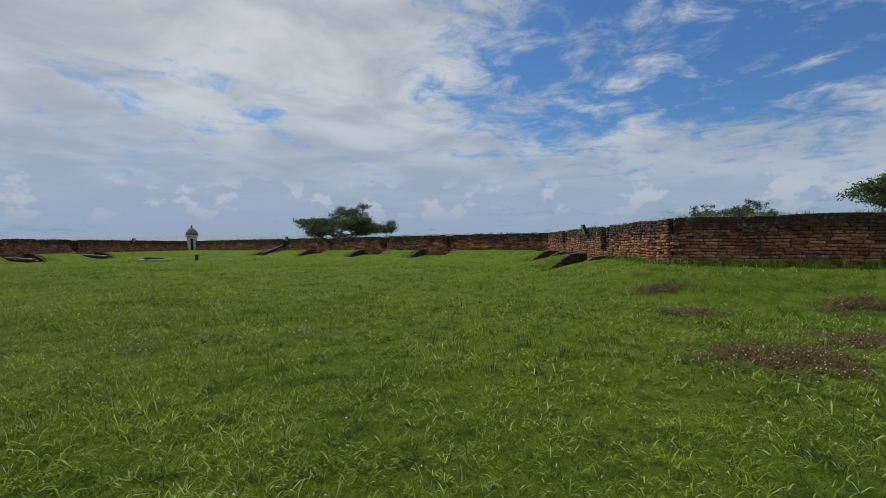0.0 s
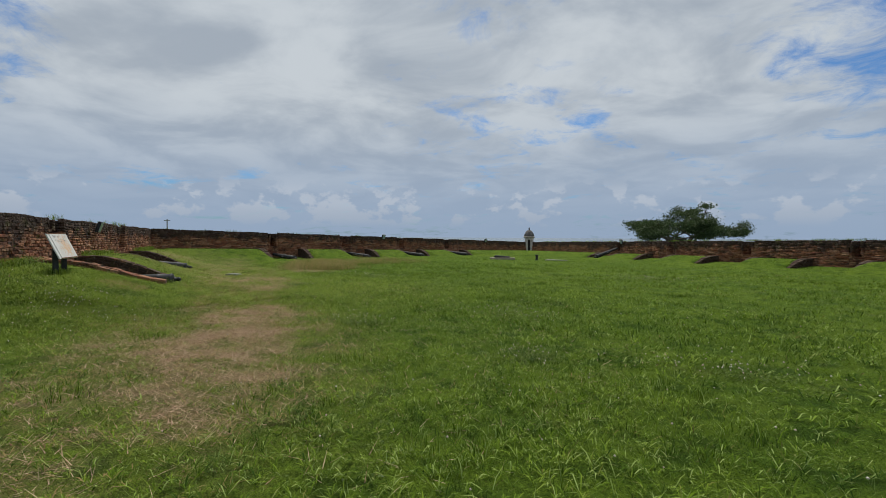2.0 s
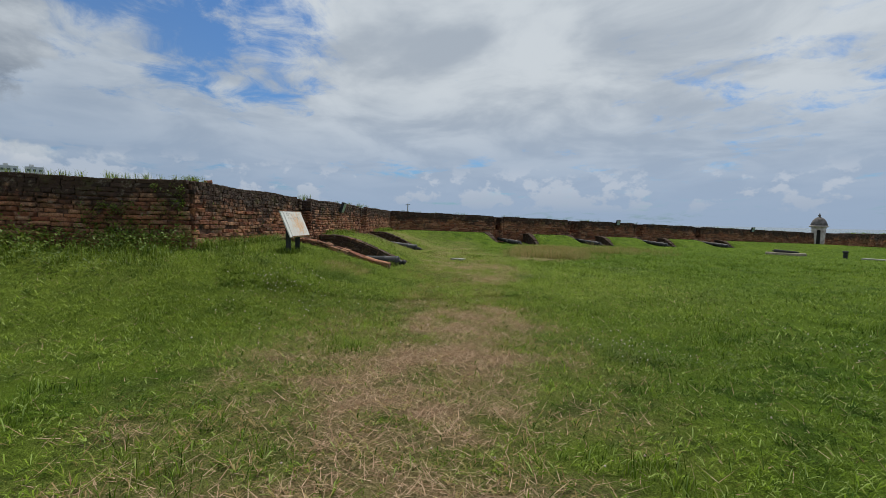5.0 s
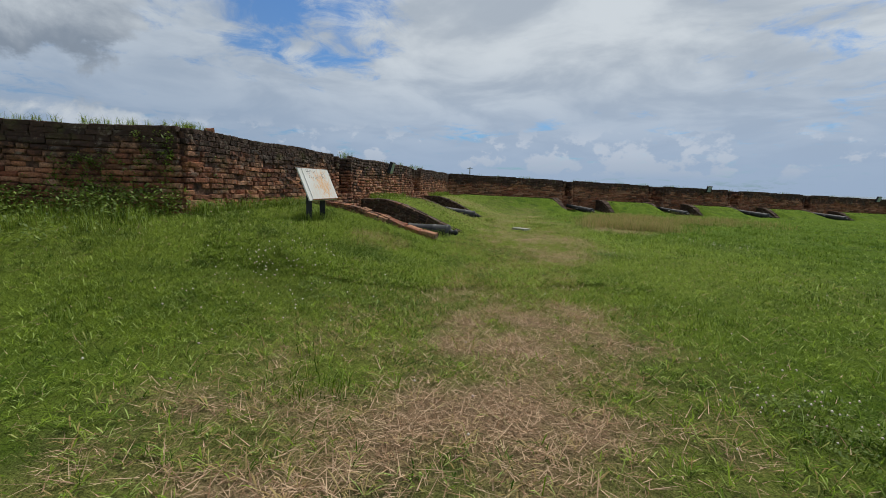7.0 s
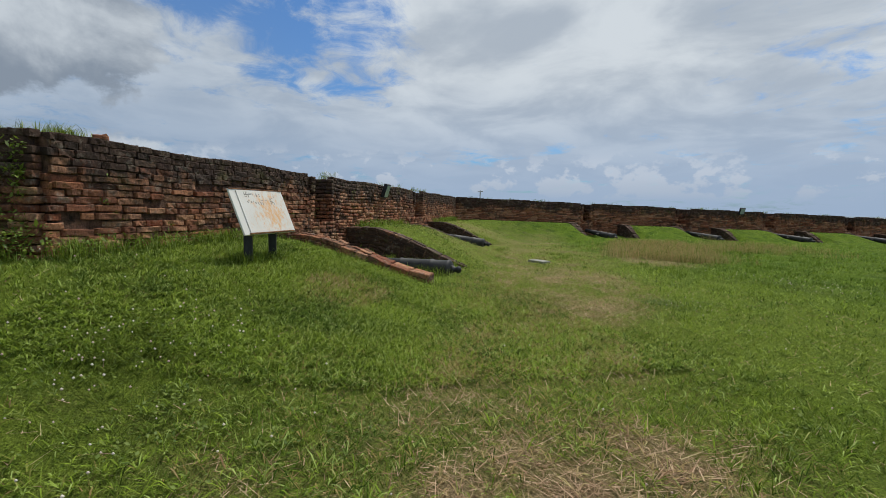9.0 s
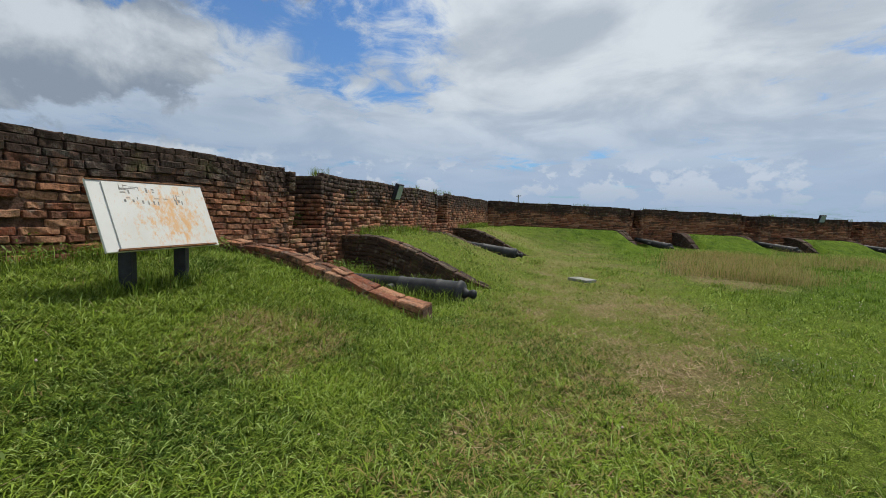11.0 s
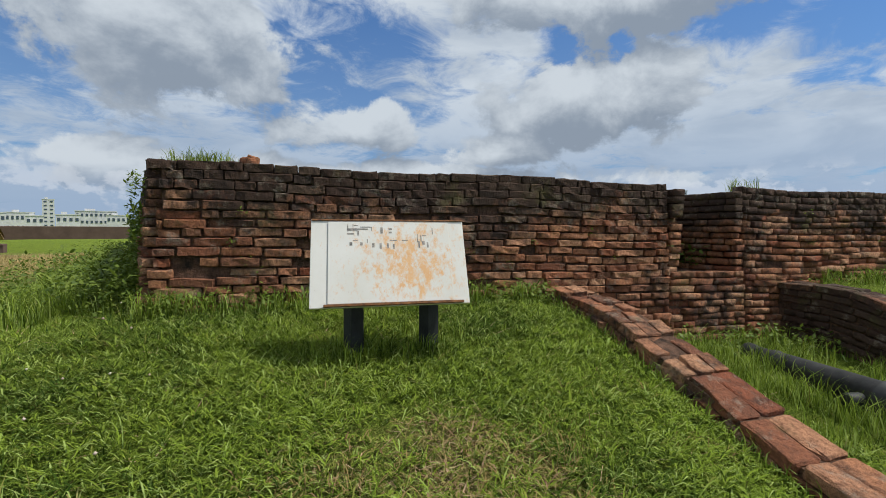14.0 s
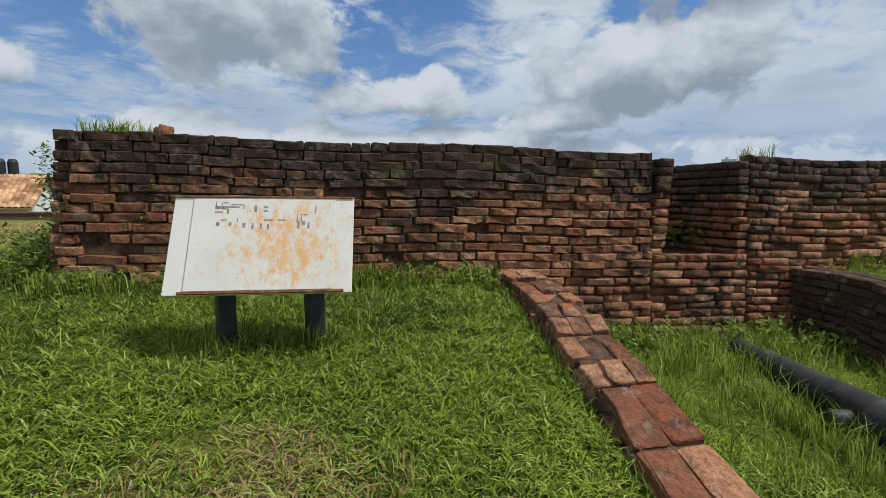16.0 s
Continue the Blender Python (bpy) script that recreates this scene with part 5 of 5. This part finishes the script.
M_TILE = tile_material()
M_LIME = simple("limewash", (0.55, 0.56, 0.56), (0.74, 0.75, 0.74), 1.2, 0.9)
M_TOWN = simple("town_render", (0.42, 0.43, 0.44), (0.66, 0.66, 0.65), 0.3, 0.9)
M_TOWN_WALL = simple("old_town_wall", (0.09, 0.055, 0.045), (0.17, 0.11, 0.085), 0.6, 0.95)
M_PANE = Mat("window_glass", 0.15, 0, 0.6).color((0.05, 0.07, 0.09)).m


def build_house():
    """A low limewashed house with a pantiled gable roof; ridge along its x."""
    top = new("house")
    tagged(top, "low white house with a weathered clay tile roof", "house")
    m = pose(-5.8, -30.2, -1.4, 0, 0, -13)
    L_, W_, H_, R_ = 15.0, 5.4, 2.3, 3.75
    bm = bmesh.new()
    c = [(-L_ / 2, -W_ / 2), (L_ / 2, -W_ / 2), (L_ / 2, W_ / 2), (-L_ / 2, W_ / 2)]
    lo = [bm.verts.new((a, b, -1)) for a, b in c]
    hi = [bm.verts.new((a, b, H_)) for a, b in c]
    r0, r1 = bm.verts.new((-L_ / 2, 0, R_)), bm.verts.new((L_ / 2, 0, R_))
    for q in ((lo[0], lo[1], hi[1], hi[0]), (lo[2], lo[3], hi[3], hi[2]), (lo[1], lo[2], hi[2], r1, hi[1]), (lo[3], lo[0], hi[0], r0, hi[3])):
        bm.faces.new(q)
    bmesh.ops.transform(bm, matrix=m, verts=bm.verts)
    part("wall", bm, M_LIME, top)
    slope = math.atan2(R_ - H_, W_ / 2)
    run = (W_ / 2 + 0.5) / math.cos(slope)
    for side in (-1, 1):
        bm = bmesh.new()
        rows, n = 14, 60
        for i in range(n):
            x = -L_ / 2 - 0.3 + (L_ + 0.6) * (i + 0.5) / n
            for j in range(rows):
                d = run * (j + 0.5) / rows
                jit = 0.02 * math.sin(i * 12.9 + j * 78.2)
                vs = []
                for a in range(5):
                    t = math.pi * a / 4
                    for e in (-0.55, 0.55):
                        dd = d + e * run / rows
                        vs.append(bm.verts.new((x + 0.14 * math.cos(t), side * dd * math.cos(slope), R_ + 0.10 - dd * math.sin(slope) + 0.09 * math.sin(t) + jit - 0.02 * e)))
                for a in range(4):
                    bm.faces.new((vs[2 * a], vs[2 * a + 1], vs[2 * a + 3], vs[2 * a + 2]))
        box(bm, (0, side * run * math.cos(slope) / 2, (R_ + R_ - run * math.sin(slope)) / 2), (L_ + 0.5, run, 0.08), None)
        bm.verts.ensure_lookup_table()
        last = bm.verts[-8:]
        bmesh.ops.rotate(bm, cent=(0, side * run * math.cos(slope) / 2, (2 * R_ - run * math.sin(slope)) / 2), matrix=Matrix.Rotation(-side * slope, 3, "X"), verts=last)
        bmesh.ops.transform(bm, matrix=m, verts=bm.verts)
        part("roof", bm, M_TILE, top)
    return top


build_house()


def build_block(x, y, w, d, h, floors, bays, turn, label, name="apartment_building", z=-3.0):
    """A plain block with a parapet and rows of windows on the side towards the fort."""
    top = new(name)
    tagged(top, label, "building")
    m = pose(x, y, z, 0, 0, turn)
    bm = bmesh.new()
    box(bm, (0, 0, h / 2), (w, d, h), m)
    part("wall", bm, M_TOWN, top)
    bm = bmesh.new()
    box(bm, (0, 0, h + 0.25), (w + 0.6, d + 0.6, 0.5), m)
    box(bm, (w * 0.15, 0, h + 1.2), (w * 0.25, d * 0.4, 1.6), m)
    part("roof", bm, M_TOWN, top)
    for j in range(floors):
        for i in range(bays):
            bm = bmesh.new()
            box(bm, (-w / 2 + w * (i + 0.5) / bays, d / 2 + 0.02, h * (j + 0.5) / floors), (w / bays * 0.5, 0.3, h / floors * 0.36), m)
            part("window", bm, M_PANE, top)


def far(bearing, dist):
    return -13.5 - dist * math.sin(radians(bearing)), 6.5 + dist * math.cos(radians(bearing))


TOWN = [(175.6, 520, 8, 27, 8, 2, "slim white apartment tower in the distant town"), (172.0, 420, 24, 15.0, 3, 9, "long pale office building in the distant town"),
        (177.6, 430, 15, 13.5, 2, 6, "pale low building in the distant town"), (109.6, 400, 9, 33, 9, 3, "slim grey apartment tower in the distant town"),
        (107.8, 405, 9, 33.5, 9, 3, "slim grey apartment tower in the distant town"), (181.8, 330, 9, 15.0, 3, 3, "grey flat-roofed building in the distant town"),
        (179.4, 400, 12, 12.5, 2, 4, "white low building in the distant town"), (174.2, 380, 12, 11.5, 2, 4, "white low building in the distant town"),
        (170.2, 400, 14, 12.0, 2, 5, "pale low building in the distant town"), (180.6, 360, 10, 11.5, 2, 3, "grey low building in the distant town"), (176.6, 350, 8, 10.0, 2, 3, "grey low building in the distant town")]
for _b, _dist, _w, _h, _fl, _ba, _lab in TOWN:
    _x, _y = far(_b, _dist)
    build_block(_x, _y, _w, _w * 0.6, _h, _fl, _ba, _b + 180 - 0, _lab)


def build_far_wall():
    x0, y0 = far(184, 70)
    x1, y1 = far(150, 62)
    d = Vector((x1 - x0, y1 - y0, 0))
    bm = bmesh.new()
    box(bm, (d.length / 2, 0, 0.2), (d.length, 1.0, 3.6), pose(x0, y0, -0.6, 0, 0, math.degrees(math.atan2(d.y, d.x))), 0.05)
    tagged(part("wall_far_yard", bm, M_TOWN_WALL), "long low dark brick wall across the fort's yard", "wall", kind="structure")


build_far_wall()


def build_garden_wall():
    """The low parapet between the straw grass and the house."""
    a, b = Vector((-13.9, -22.6, 0)), Vector((-1.5, -26.6, 0))
    d = b - a
    m = pose(a.x, a.y, 0, 0, 0, math.degrees(math.atan2(d.y, d.x)))
    bm = bmesh.new()
    box(bm, (d.length / 2, 0, 0.05), (d.length, 0.45, 0.95), m, 0.03)
    box(bm, (d.length / 2, 0, 0.55), (d.length, 0.56, 0.10), m, 0.03)
    tagged(part("wall_low_yard", bm, M_TOWN_WALL), "low dark weathered brick wall before the tiled house", "wall", kind="structure")


build_garden_wall()


def build_loose_brick():
    u, v = 0.82, -0.16
    s_ = SIDES["west_flank"]
    V, F = BRICKS[3]
    m = s_.matrix(u, v, s_.top(u) + 0.05) @ pose(0, 0, 0, 8, -6, 50) @ Matrix.Diagonal((0.15, 0.11, 0.075, 1))
    A = np.array(m)
    ob = array_mesh("loose_brick", V @ A[:3, :3].T + A[:3, 3], F, M_BRICK)
    tagged(ob, "broken orange brick lying on the parapet's top", "brick")


build_loose_brick()


def build_water_tower():
    x, y = -14.3 - 120 * math.sin(radians(184.3)), 6.8 + 120 * math.cos(radians(184.3))
    top = new("water_tower")
    tagged(top, "dark water tank raised on a concrete frame in the town", "water tower")
    z0 = -2.0
    for dx in (-1.6, 1.6):
        for dy in (-1.0, 1.0):
            bm = bmesh.new()
            box(bm, (x + dx, y + dy, z0 + 3.2), (0.35, 0.35, 6.6), None, 0.02)
            part("leg", bm, M_TOWN_WALL, top)
    bm = bmesh.new()
    box(bm, (x, y, z0 + 6.6), (4.0, 2.8, 0.3), None, 0.03)
    part("platform", bm, M_TOWN_WALL, top)
    for dx in (-0.9, 0.9):
        bm = bmesh.new()
        lathe(bm, [(0.75, z0 + 6.75), (0.80, z0 + 7.3), (0.80, z0 + 9.3), (0.60, z0 + 9.8), (0.20, z0 + 9.95)], 18, pose(x + dx, y, 0))
        part("tank", bm, M_POST, top)


build_water_tower()
